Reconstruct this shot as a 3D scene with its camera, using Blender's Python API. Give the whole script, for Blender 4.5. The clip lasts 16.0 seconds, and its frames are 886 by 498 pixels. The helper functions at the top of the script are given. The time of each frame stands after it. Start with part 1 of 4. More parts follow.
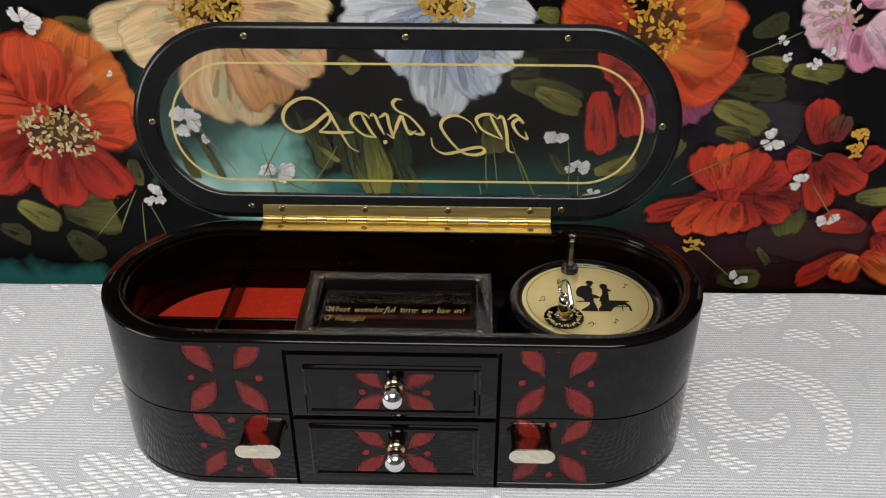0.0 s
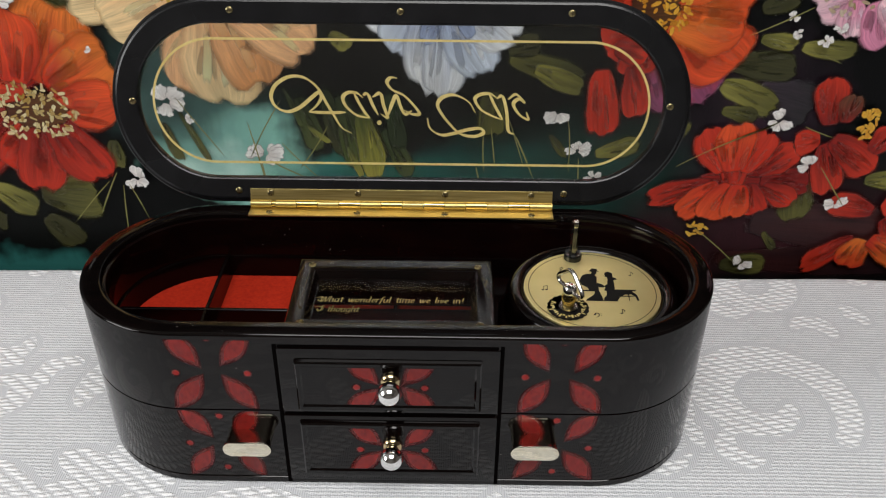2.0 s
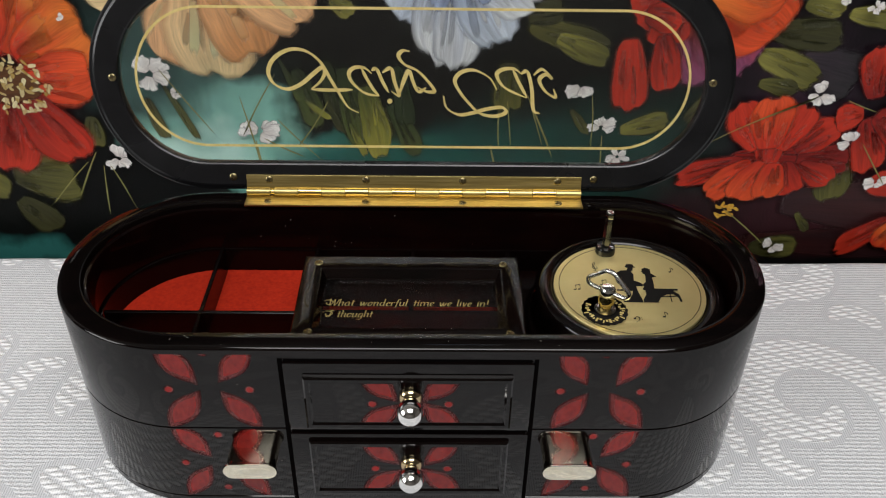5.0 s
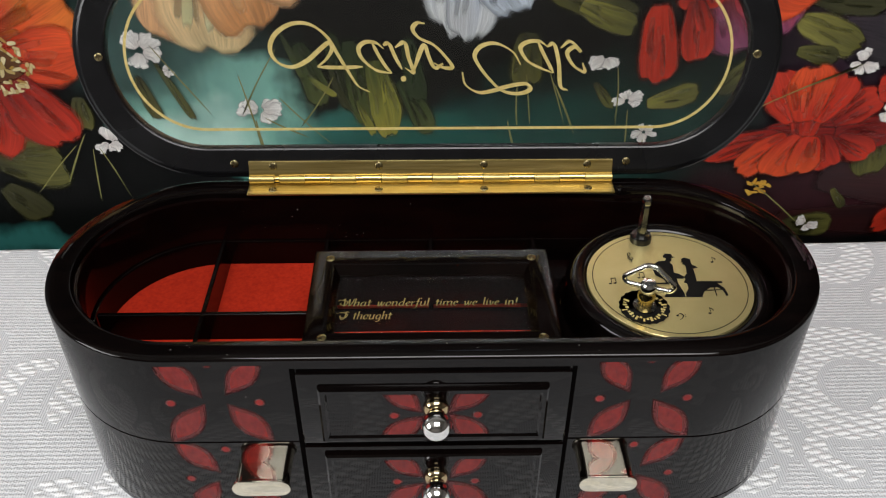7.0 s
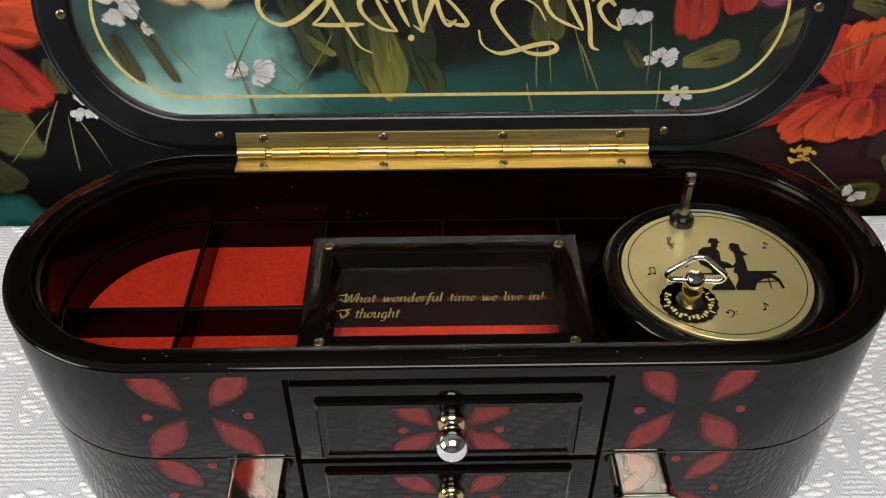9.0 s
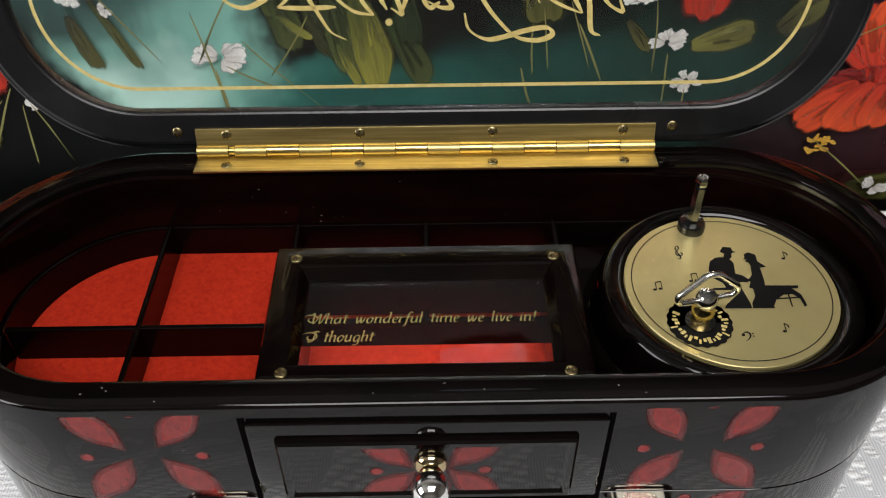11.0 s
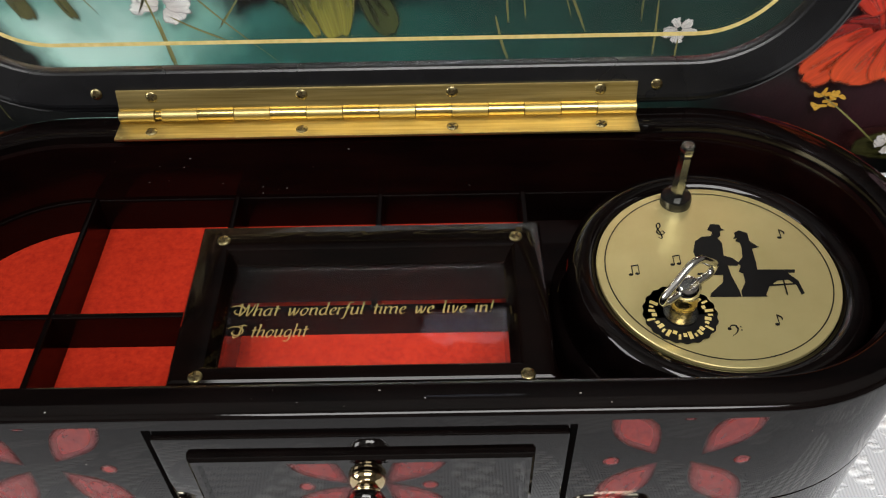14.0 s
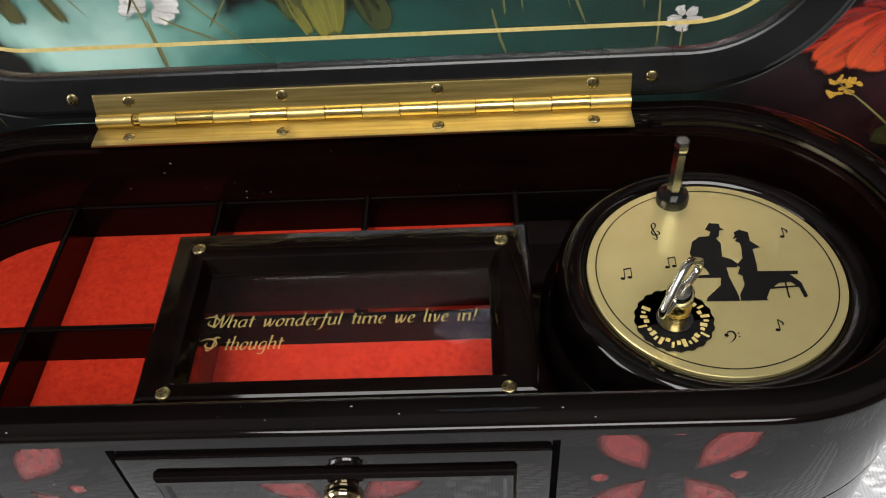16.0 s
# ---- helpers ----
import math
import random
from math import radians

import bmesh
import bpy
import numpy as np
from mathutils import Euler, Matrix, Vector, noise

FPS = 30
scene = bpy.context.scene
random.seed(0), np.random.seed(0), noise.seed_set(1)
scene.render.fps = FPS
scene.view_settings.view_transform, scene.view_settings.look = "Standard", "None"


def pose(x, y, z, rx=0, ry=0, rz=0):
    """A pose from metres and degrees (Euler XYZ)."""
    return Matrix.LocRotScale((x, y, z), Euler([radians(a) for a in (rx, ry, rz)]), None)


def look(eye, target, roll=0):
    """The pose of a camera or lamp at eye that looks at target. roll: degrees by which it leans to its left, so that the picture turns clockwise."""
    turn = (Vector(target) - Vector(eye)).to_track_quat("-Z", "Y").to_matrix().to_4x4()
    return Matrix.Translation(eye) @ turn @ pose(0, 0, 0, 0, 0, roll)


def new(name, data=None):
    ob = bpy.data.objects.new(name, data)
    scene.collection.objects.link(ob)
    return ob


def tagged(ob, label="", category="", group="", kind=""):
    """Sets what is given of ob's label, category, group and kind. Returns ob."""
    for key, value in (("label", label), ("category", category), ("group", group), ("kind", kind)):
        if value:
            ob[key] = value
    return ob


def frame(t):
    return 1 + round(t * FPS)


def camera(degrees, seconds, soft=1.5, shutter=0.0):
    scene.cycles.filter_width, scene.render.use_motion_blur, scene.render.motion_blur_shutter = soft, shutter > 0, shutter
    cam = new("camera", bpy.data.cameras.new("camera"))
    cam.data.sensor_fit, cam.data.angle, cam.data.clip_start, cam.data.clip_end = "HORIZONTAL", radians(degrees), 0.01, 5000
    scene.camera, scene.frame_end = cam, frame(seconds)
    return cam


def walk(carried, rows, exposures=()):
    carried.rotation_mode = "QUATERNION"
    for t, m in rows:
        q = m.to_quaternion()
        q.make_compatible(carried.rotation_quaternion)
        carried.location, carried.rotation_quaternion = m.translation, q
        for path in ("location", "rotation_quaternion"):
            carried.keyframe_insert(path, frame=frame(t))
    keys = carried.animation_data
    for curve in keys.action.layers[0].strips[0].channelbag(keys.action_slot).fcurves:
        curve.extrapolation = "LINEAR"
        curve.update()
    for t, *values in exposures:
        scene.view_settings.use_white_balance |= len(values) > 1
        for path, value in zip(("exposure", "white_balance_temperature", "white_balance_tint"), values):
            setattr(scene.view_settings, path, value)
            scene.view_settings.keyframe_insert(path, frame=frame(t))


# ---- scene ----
cam = camera(54.0, 16.0, soft=1.15)
PATH = [
    (0, (0.0295, -0.2911, 0.3082), (-0.0154, 1.4172, -0.7303), -0.04),
    (0.5, (0.0286, -0.2837, 0.3067), (-0.0087, 1.4180, -0.7436), 0.10),
    (1, (0.0277, -0.2789, 0.3046), (-0.0026, 1.4167, -0.7569), 0.17),
    (1.5, (0.0264, -0.2765, 0.3030), (0.0010, 1.4140, -0.7666), 0.22),
    (2, (0.0242, -0.2721, 0.3010), (0.0095, 1.4112, -0.7800), 0.45),
    (2.5, (0.0207, -0.2657, 0.3004), (0.0157, 1.4041, -0.7997), 0.81),
    (3, (0.0176, -0.2590, 0.2994), (0.0200, 1.4025, -0.8140), 1.03),
    (3.5, (0.0157, -0.2507, 0.2988), (0.0292, 1.3996, -0.8310), 1.25),
    (4, (0.0143, -0.2433, 0.2966), (0.0330, 1.4010, -0.8421), 1.31),
    (6.5, (-0.0004, -0.2069, 0.2871), (0.0319, 1.3796, -0.9298), 0.27),
    (7, (-0.0014, -0.1987, 0.2839), (0.0329, 1.3769, -0.9470), 0.28),
    (7.5, (-0.0036, -0.1909, 0.2792), (0.0337, 1.3731, -0.9684), 0.33),
    (8, (-0.0050, -0.1799, 0.2743), (0.0253, 1.3601, -1.0026), 0.17),
    (10.5, (0.0013, -0.1367, 0.2597), (0.0171, 1.3427, -1.0859), -0.40),
    (11, (0.0031, -0.1290, 0.2560), (0.0178, 1.3351, -1.1065), -0.44),
    (11.5, (0.0060, -0.1191, 0.2516), (0.0209, 1.3234, -1.1333), -0.44),
    (12, (0.0085, -0.1125, 0.2490), (0.0237, 1.3118, -1.1550), -0.47),
    (12.5, (0.0123, -0.1083, 0.2462), (0.0270, 1.3008, -1.1729), -0.53),
    (13, (0.0144, -0.1049, 0.2439), (0.0294, 1.2908, -1.1876), -0.51),
    (13.5, (0.0177, -0.1022, 0.2426), (0.0224, 1.2822, -1.2011), -0.81),
    (14, (0.0198, -0.1006, 0.2411), (0.0083, 1.2761, -1.2091), -1.35),
    (14.5, (0.0222, -0.0989, 0.2400), (-0.0067, 1.2726, -1.2162), -1.98),
    (15, (0.0253, -0.0968, 0.2392), (-0.0175, 1.2701, -1.2204), -2.63),
    (15.5, (0.0286, -0.0947, 0.2384), (-0.0338, 1.2717, -1.2202), -3.65),
    (16, (0.0318, -0.0917, 0.2359), (-0.0515, 1.2728, -1.2242), -4.44),
]
EXPOSURES = [(0.0, -0.10), (4.0, -0.09), (8.0, 0.02), (12.0, 0.20), (16.0, 0.36)]
walk(cam, [(t, look(eye, target, roll)) for t, eye, target, roll in PATH], EXPOSURES)


# ---- light: a plain room with daylight from a left window and an added overhead fill ----
world = bpy.data.worlds.new("sky")
scene.world = world
world.use_nodes = True
wn = world.node_tree.nodes
sky = wn.new("ShaderNodeTexSky")
sky.sky_type, sky.sun_disc = "NISHITA", False
sky.sun_elevation, sky.sun_rotation = radians(40), radians(200)
world.node_tree.links.new(sky.outputs[0], wn["Background"].inputs[0])
wn["Background"].inputs[1].default_value = 0.1


def lamp(name, size_x, size_y, watts, colour, m):
    data = bpy.data.lights.new(name, "AREA")
    data.shape, data.size, data.size_y, data.energy, data.color = "RECTANGLE", size_x, size_y, watts, colour
    ob = new(name, data)
    ob.matrix_world = m
    return ob


lamp("window_light", 1.3, 1.05, 30, (1.0, 0.985, 0.96), look((-2.19, -0.95, 1.02), (0.0, -0.6, 0.3)))
# soft overhead fill added under the ceiling; the room has no fixture there
lamp("overhead_fill", 1.3, 1.0, 40, (1.0, 0.99, 0.97), look((0.15, -0.95, 1.72), (0.15, -0.9499, 0.0)))

# ---- materials ----


def material(name):
    m = bpy.data.materials.new(name)
    m.use_nodes = True
    nt = m.node_tree
    return m, nt, nt.nodes["Principled BSDF"]


def node(nt, kind, **values):
    n = nt.nodes.new(kind)
    for k, v in values.items():
        n.inputs[k.replace("_", " ")].default_value = v
    return n


def ramp(nt, source, stops):
    r = nt.nodes.new("ShaderNodeValToRGB")
    while len(r.color_ramp.elements) < len(stops):
        r.color_ramp.elements.new(0.5)
    for e, (p, c) in zip(r.color_ramp.elements, stops):
        e.position, e.color = p, (*c, 1)
    nt.links.new(source, r.inputs[0])
    return r.outputs[0]


def math_node(nt, op, a, b=None, clamp=False):
    n = nt.nodes.new("ShaderNodeMath")
    n.operation, n.use_clamp = op, clamp
    for i, v in enumerate((a, b)):
        if v is None:
            continue
        if isinstance(v, (int, float)):
            n.inputs[i].default_value = v
        else:
            nt.links.new(v, n.inputs[i])
    return n.outputs[0]


def mix(nt, fac, a, b):
    n = nt.nodes.new("ShaderNodeMix")
    n.data_type = "RGBA"
    for socket, v in ((n.inputs[0], fac), (n.inputs[6], a), (n.inputs[7], b)):
        if isinstance(v, (int, float)):
            socket.default_value = v
        elif isinstance(v, tuple):
            socket.default_value = (*v, 1)
        else:
            nt.links.new(v, socket)
    return n.outputs[2]


def coords(nt, scale=(1, 1, 1), turn=0.0, kind="Object"):
    tc = nt.nodes.new("ShaderNodeTexCoord")
    mp = nt.nodes.new("ShaderNodeMapping")
    mp.inputs["Scale"].default_value = scale
    mp.inputs["Rotation"].default_value = (0, 0, radians(turn))
    nt.links.new(tc.outputs[kind], mp.inputs[0])
    return mp.outputs[0]


def noise_fac(nt, vector, scale, detail=3.0, rough=0.5, distortion=0.0):
    n = node(nt, "ShaderNodeTexNoise", Scale=scale, Detail=detail, Roughness=rough, Distortion=distortion)
    nt.links.new(vector, n.inputs["Vector"])
    return n.outputs["Fac"]


def bump(nt, bsdf, height, strength, distance):
    b = node(nt, "ShaderNodeBump", Strength=strength, Distance=distance)
    nt.links.new(height, b.inputs["Height"])
    nt.links.new(b.outputs[0], bsdf.inputs["Normal"])


def surface(name, dark, light, rough=(0.3, 0.4), metal=0.0, scale=60.0, stretch=(1, 1, 1), coat=0.0, relief=0.0, detail=4.0, ior=1.5):
    """A two-tone surface with grain, uneven gloss and a little relief."""
    m, nt, b = material(name)
    at = coords(nt, stretch)
    f = noise_fac(nt, at, scale, detail, 0.6)
    nt.links.new(ramp(nt, f, ((0.3, dark), (0.7, light))), b.inputs["Base Color"])
    g = noise_fac(nt, at, scale * 0.23, 3.0)
    r = nt.nodes.new("ShaderNodeMapRange")
    r.inputs[1].default_value, r.inputs[2].default_value = 0.3, 0.7
    r.inputs[3].default_value, r.inputs[4].default_value = rough
    nt.links.new(g, r.inputs[0])
    nt.links.new(r.outputs[0], b.inputs["Roughness"])
    b.inputs["Metallic"].default_value = metal
    b.inputs["IOR"].default_value = ior
    b.inputs["Coat Weight"].default_value = coat
    b.inputs["Coat Roughness"].default_value = 0.05
    if relief:
        bump(nt, b, f, 0.5, relief)
    return m


LACQUER = surface("black_lacquer", (0.0012, 0.0008, 0.0008), (0.0036, 0.002, 0.0018), (0.03, 0.07), scale=140, stretch=(0.25, 1, 1), relief=0.00001, ior=1.37)
FRAME = surface("cover_lacquer", (0.0012, 0.0007, 0.0006), (0.004, 0.0018, 0.0014), (0.04, 0.08), scale=120, stretch=(0.3, 1, 1), relief=0.00001, ior=1.30)
DIVIDER = surface("divider_lacquer", (0.0012, 0.0006, 0.0006), (0.003, 0.0012, 0.001), (0.10, 0.20), scale=120, stretch=(0.3, 1, 1), relief=0.00002, ior=1.27)
KNOB_STEM = surface("gilt_chrome", (0.40, 0.31, 0.17), (0.56, 0.45, 0.27), (0.05, 0.10), metal=1.0, scale=300)
INNER = surface("dark_red_lacquer", (0.002, 0.0007, 0.0007), (0.005, 0.0013, 0.001), (0.06, 0.14), scale=120, stretch=(0.3, 1, 1), relief=0.00002, ior=1.19)
SATIN = surface("satin_black_paint", (0.004, 0.004, 0.0045), (0.008, 0.008, 0.009), (0.22, 0.30), scale=90, relief=0.00001, ior=1.42)
GAP_SHADE = surface("black_gap_shade", (0.0015, 0.0015, 0.0015), (0.003, 0.002, 0.002), (0.8, 0.9), ior=1.05)
BRASS = surface("brushed_brass", (0.38, 0.28, 0.09), (0.66, 0.52, 0.22), (0.30, 0.46), metal=1.0, scale=900, stretch=(0.03, 1, 1), relief=0.00004)
BRASS_SHINY = surface("polished_brass", (0.54, 0.39, 0.12), (0.74, 0.57, 0.23), (0.16, 0.28), metal=1.0, scale=700, stretch=(0.05, 1, 1))
SCREW = surface("screw_brass", (0.18, 0.14, 0.06), (0.38, 0.32, 0.17), (0.22, 0.36), metal=1.0, scale=900)
SCREW_DARK = surface("screw_slot", (0.05, 0.035, 0.015), (0.10, 0.07, 0.03), (0.4, 0.6), metal=0.6, scale=900)
CHROME = surface("chrome", (0.74, 0.74, 0.73), (0.84, 0.83, 0.81), (0.03, 0.08), metal=1.0, scale=300)
PULL = surface("warm_chrome", (0.66, 0.60, 0.46), (0.80, 0.75, 0.62), (0.06, 0.12), metal=1.0, scale=300)
STEEL = surface("dark_steel", (0.17, 0.17, 0.16), (0.30, 0.30, 0.28), (0.18, 0.3), metal=1.0, scale=400)
NICKEL = surface("nickel_wire", (0.62, 0.61, 0.58), (0.80, 0.79, 0.76), (0.12, 0.2), metal=1.0, scale=500)
PLATE = surface("pale_gold_plate", (0.67, 0.56, 0.25), (0.73, 0.62, 0.29), (0.30, 0.38), metal=0.75, scale=60, relief=0.000004)
INK = surface("black_print", (0.003, 0.003, 0.003), (0.006, 0.005, 0.005), (0.45, 0.6), ior=1.25)
GILT = surface("dull_gilt", (0.26, 0.19, 0.06), (0.42, 0.33, 0.12), (0.4, 0.55), metal=0.3, scale=900)
GOLD = surface("gold_print", (0.55, 0.42, 0.13), (0.72, 0.58, 0.24), (0.35, 0.5), metal=0.3, scale=600)
FELT = surface("red_felt", (0.29, 0.011, 0.004), (0.45, 0.026, 0.007), (0.85, 0.95), scale=700, detail=8, relief=0.0003, ior=1.25)


def inlay():
    """Red petals sprayed under the lacquer, fading into the black."""
    m, nt, b = material("red_inlay")
    at = nt.nodes.new("ShaderNodeAttribute")
    at.attribute_name = "pigment"
    f = noise_fac(nt, coords(nt, (1, 1, 0.6)), 420, 4.0, 0.6)
    red = ramp(nt, f, ((0.3, (0.13, 0.007, 0.007)), (0.7, (0.23, 0.014, 0.011))))
    nt.links.new(red, b.inputs["Base Color"])
    b.inputs["Roughness"].default_value = 0.07
    b.inputs["IOR"].default_value = 1.43
    clear = nt.nodes.new("ShaderNodeBsdfTransparent")
    blend = nt.nodes.new("ShaderNodeMixShader")
    nt.links.new(at.outputs["Fac"], blend.inputs[0])
    nt.links.new(clear.outputs[0], blend.inputs[1])
    nt.links.new(b.outputs[0], blend.inputs[2])
    nt.links.new(blend.outputs[0], nt.nodes["Material Output"].inputs[0])
    return m


PETAL = inlay()
WALL = surface("wall_paint", (0.13, 0.12, 0.11), (0.17, 0.16, 0.15), (0.7, 0.8), scale=8, relief=0.0005)
CEILING = surface("ceiling_paint", (0.42, 0.42, 0.41), (0.48, 0.48, 0.47), (0.8, 0.9), scale=8)
BOARDS = surface("floor_wood", (0.16, 0.10, 0.06), (0.28, 0.18, 0.11), (0.35, 0.5), scale=14, stretch=(0.15, 1, 1), relief=0.0006)
WOOD = surface("table_wood", (0.14, 0.08, 0.04), (0.24, 0.15, 0.08), (0.35, 0.5), scale=20, stretch=(0.1, 1, 1))
DUST = surface("dust", (0.22, 0.20, 0.18), (0.38, 0.36, 0.33), (0.8, 0.9), scale=300)


def clear_glass(name, tint, rough=0.0, ior=1.5):
    m, nt, b = material(name)
    b.inputs["Base Color"].default_value = (*tint, 1)
    b.inputs["Transmission Weight"].default_value = 1.0
    b.inputs["IOR"].default_value = ior
    f = noise_fac(nt, coords(nt), 40, 4.0, 0.7)
    r = nt.nodes.new("ShaderNodeMapRange")
    r.inputs[1].default_value, r.inputs[2].default_value = 0.55, 0.85
    r.inputs[3].default_value, r.inputs[4].default_value = rough, rough + 0.03
    nt.links.new(f, r.inputs[0])
    nt.links.new(r.outputs[0], b.inputs["Roughness"])
    return m


GLASS = clear_glass("clear_glass", (0.96, 0.98, 0.97))
COVER_GLASS = clear_glass("cover_glass", (0.94, 0.94, 0.95), ior=1.42)


def damask():
    """White woven tablecloth: ribbed ground, twilled motifs and smooth satin patches, all stepped by the threads."""
    m, nt, b = material("damask_cloth")
    flat = coords(nt)
    grid = nt.nodes.new("ShaderNodeVectorMath")
    grid.operation = "SNAP"
    grid.inputs[1].default_value = (0.0016, 0.0019, 1.0)
    nt.links.new(flat, grid.inputs[0])
    step = grid.outputs[0]
    # the woven figure lies in the cloth; its edge is stepped by the threads
    figure = nt.nodes.new("ShaderNodeAttribute")
    figure.attribute_name = "figure"
    small = noise_fac(nt, step, 260, 1.0, 0.5)
    field = math_node(nt, "ADD", figure.outputs["Fac"], math_node(nt, "MULTIPLY", math_node(nt, "SUBTRACT", small, 0.5), 0.35))
    motif = ramp(nt, field, ((0.50, (0, 0, 0)), (0.53, (1, 1, 1))))
    outline = ramp(nt, math_node(nt, "ABSOLUTE", math_node(nt, "SUBTRACT", field, 0.36)), ((0.13, (1, 1, 1)), (0.16, (0, 0, 0))))
    jitter = noise_fac(nt, coords(nt, (90, 260, 1)), 1.0, 2.0, 0.6)

    def threads(turn, scale, distortion):
        w = node(nt, "ShaderNodeTexWave", Scale=scale, Distortion=distortion, Detail=2.0)
        w.inputs["Detail Scale"].default_value = 6.0
        w.bands_direction = "Y"
        nt.links.new(coords(nt, (1, 1, 1), turn), w.inputs["Vector"])
        return w.outputs["Fac"]

    fine = math_node(nt, "MULTIPLY", threads(90, 300, 0.6), 0.18)
    ribs = math_node(nt, "ADD", math_node(nt, "MULTIPLY", threads(0, 150, 3.2), math_node(nt, "ADD", math_node(nt, "MULTIPLY", jitter, 0.9), 0.12)), fine)
    dash = math_node(nt, "ADD", math_node(nt, "MULTIPLY", math_node(nt, "POWER", math_node(nt, "MULTIPLY", threads(-12, 100, 1.6), threads(36, 56, 2.2)), 0.7), 1.25), fine)
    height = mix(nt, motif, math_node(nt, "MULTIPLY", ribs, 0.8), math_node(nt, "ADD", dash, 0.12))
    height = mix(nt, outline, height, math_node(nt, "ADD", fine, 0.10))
    # besides the woven tones, groove shade is coloured in: low threads darker
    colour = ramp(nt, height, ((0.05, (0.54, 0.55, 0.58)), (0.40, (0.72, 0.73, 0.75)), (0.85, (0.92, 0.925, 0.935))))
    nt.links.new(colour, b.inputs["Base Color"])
    b.inputs["Roughness"].default_value = 0.5
    b.inputs["Sheen Weight"].default_value = 0.1
    bump(nt, b, height, 0.6, 0.0010)
    return m


CLOTH = damask()


def brushwork():
    """Oil paint: the pigment lies in the colour layer, with streaks along each stroke."""
    m, nt, b = material("oil_paint")
    at = nt.nodes.new("ShaderNodeAttribute")
    at.attribute_name = "pigment"
    f = noise_fac(nt, coords(nt, (46, 1.8, 1), kind="UV"), 1.0, 5.0, 0.65, 0.3)
    wide = noise_fac(nt, coords(nt, (9, 1.1, 1), kind="UV"), 1.0, 3.0, 0.6, 0.8)
    k = math_node(nt, "ADD", math_node(nt, "MULTIPLY", f, 0.55), math_node(nt, "MULTIPLY", wide, 0.45))
    tone = ramp(nt, k, ((0.30, (0.46, 0.44, 0.44)), (0.50, (0.92, 0.92, 0.92)), (0.70, (1.38, 1.35, 1.28))))
    mul = nt.nodes.new("ShaderNodeMix")
    mul.data_type, mul.blend_type = "RGBA", "MULTIPLY"
    mul.inputs[0].default_value = 1.0
    nt.links.new(at.outputs["Color"], mul.inputs[6])
    nt.links.new(tone, mul.inputs[7])
    nt.links.new(mul.outputs[2], b.inputs["Base Color"])
    b.inputs["Roughness"].default_value = 0.38
    b.inputs["Specular IOR Level"].default_value = 0.2
    bump(nt, b, f, 0.3, 0.0005)
    # bristles leave the ground bare where the paint runs out
    cover = math_node(nt, "SUBTRACT", math_node(nt, "MULTIPLY", at.outputs["Alpha"], 2.4), math_node(nt, "MULTIPLY", k, 1.5), True)
    bare = nt.nodes.new("ShaderNodeBsdfTransparent")
    blend = nt.nodes.new("ShaderNodeMixShader")
    nt.links.new(cover, blend.inputs[0])
    nt.links.new(bare.outputs[0], blend.inputs[1])
    nt.links.new(b.outputs[0], blend.inputs[2])
    nt.links.new(blend.outputs[0], nt.nodes["Material Output"].inputs[0])
    return m


PAINT = brushwork()


def canvas_ground():
    """The painting's dark ground: black with soft teal, green and plum glazes."""
    m, nt, b = material("dark_canvas")
    at = coords(nt)
    warp = nt.nodes.new("ShaderNodeTexNoise")
    warp.inputs["Scale"].default_value, warp.inputs["Detail"].default_value = 22, 4.0
    nt.links.new(at, warp.inputs["Vector"])
    shift = nt.nodes.new("ShaderNodeVectorMath")
    shift.operation = "MULTIPLY_ADD"
    shift.inputs[1].default_value = (0.07, 0.0, 0.07)
    nt.links.new(warp.outputs["Color"], shift.inputs[0])
    nt.links.new(at, shift.inputs[2])
    glaze = noise_fac(nt, at, 9, 4.0, 0.6, 0.8)
    streak = noise_fac(nt, coords(nt, (160, 1, 30)), 1.0, 4.0, 0.6)
    colour = ramp(nt, glaze, ((0.35, (0.0015, 0.0015, 0.0018)), (0.60, (0.003, 0.0035, 0.003)), (0.80, (0.009, 0.008, 0.005))))
    for x, z, rx, rz, tone, strength in GLAZES:
        mp = nt.nodes.new("ShaderNodeVectorMath")
        mp.operation = "SUBTRACT"
        mp.inputs[1].default_value = (x + 0.035, 0, z + 0.035)
        nt.links.new(shift.outputs[0], mp.inputs[0])
        sc = nt.nodes.new("ShaderNodeVectorMath")
        sc.operation = "MULTIPLY"
        sc.inputs[1].default_value = (1 / rx, 0, 1 / rz)
        nt.links.new(mp.outputs[0], sc.inputs[0])
        ln = nt.nodes.new("ShaderNodeVectorMath")
        ln.operation = "LENGTH"
        nt.links.new(sc.outputs[0], ln.inputs[0])
        near = math_node(nt, "SUBTRACT", 1.0, ln.outputs["Value"], True)
        near = math_node(nt, "MULTIPLY", near, math_node(nt, "ADD", math_node(nt, "MULTIPLY", streak, strength), strength * 0.7), True)
        colour = mix(nt, near, colour, tone)
    weave = noise_fac(nt, at, 700, 2.0)
    nt.links.new(colour, b.inputs["Base Color"])
    b.inputs["Roughness"].default_value = 0.42
    b.inputs["Specular IOR Level"].default_value = 0.10
    bump(nt, b, weave, 0.25, 0.0004)
    return m


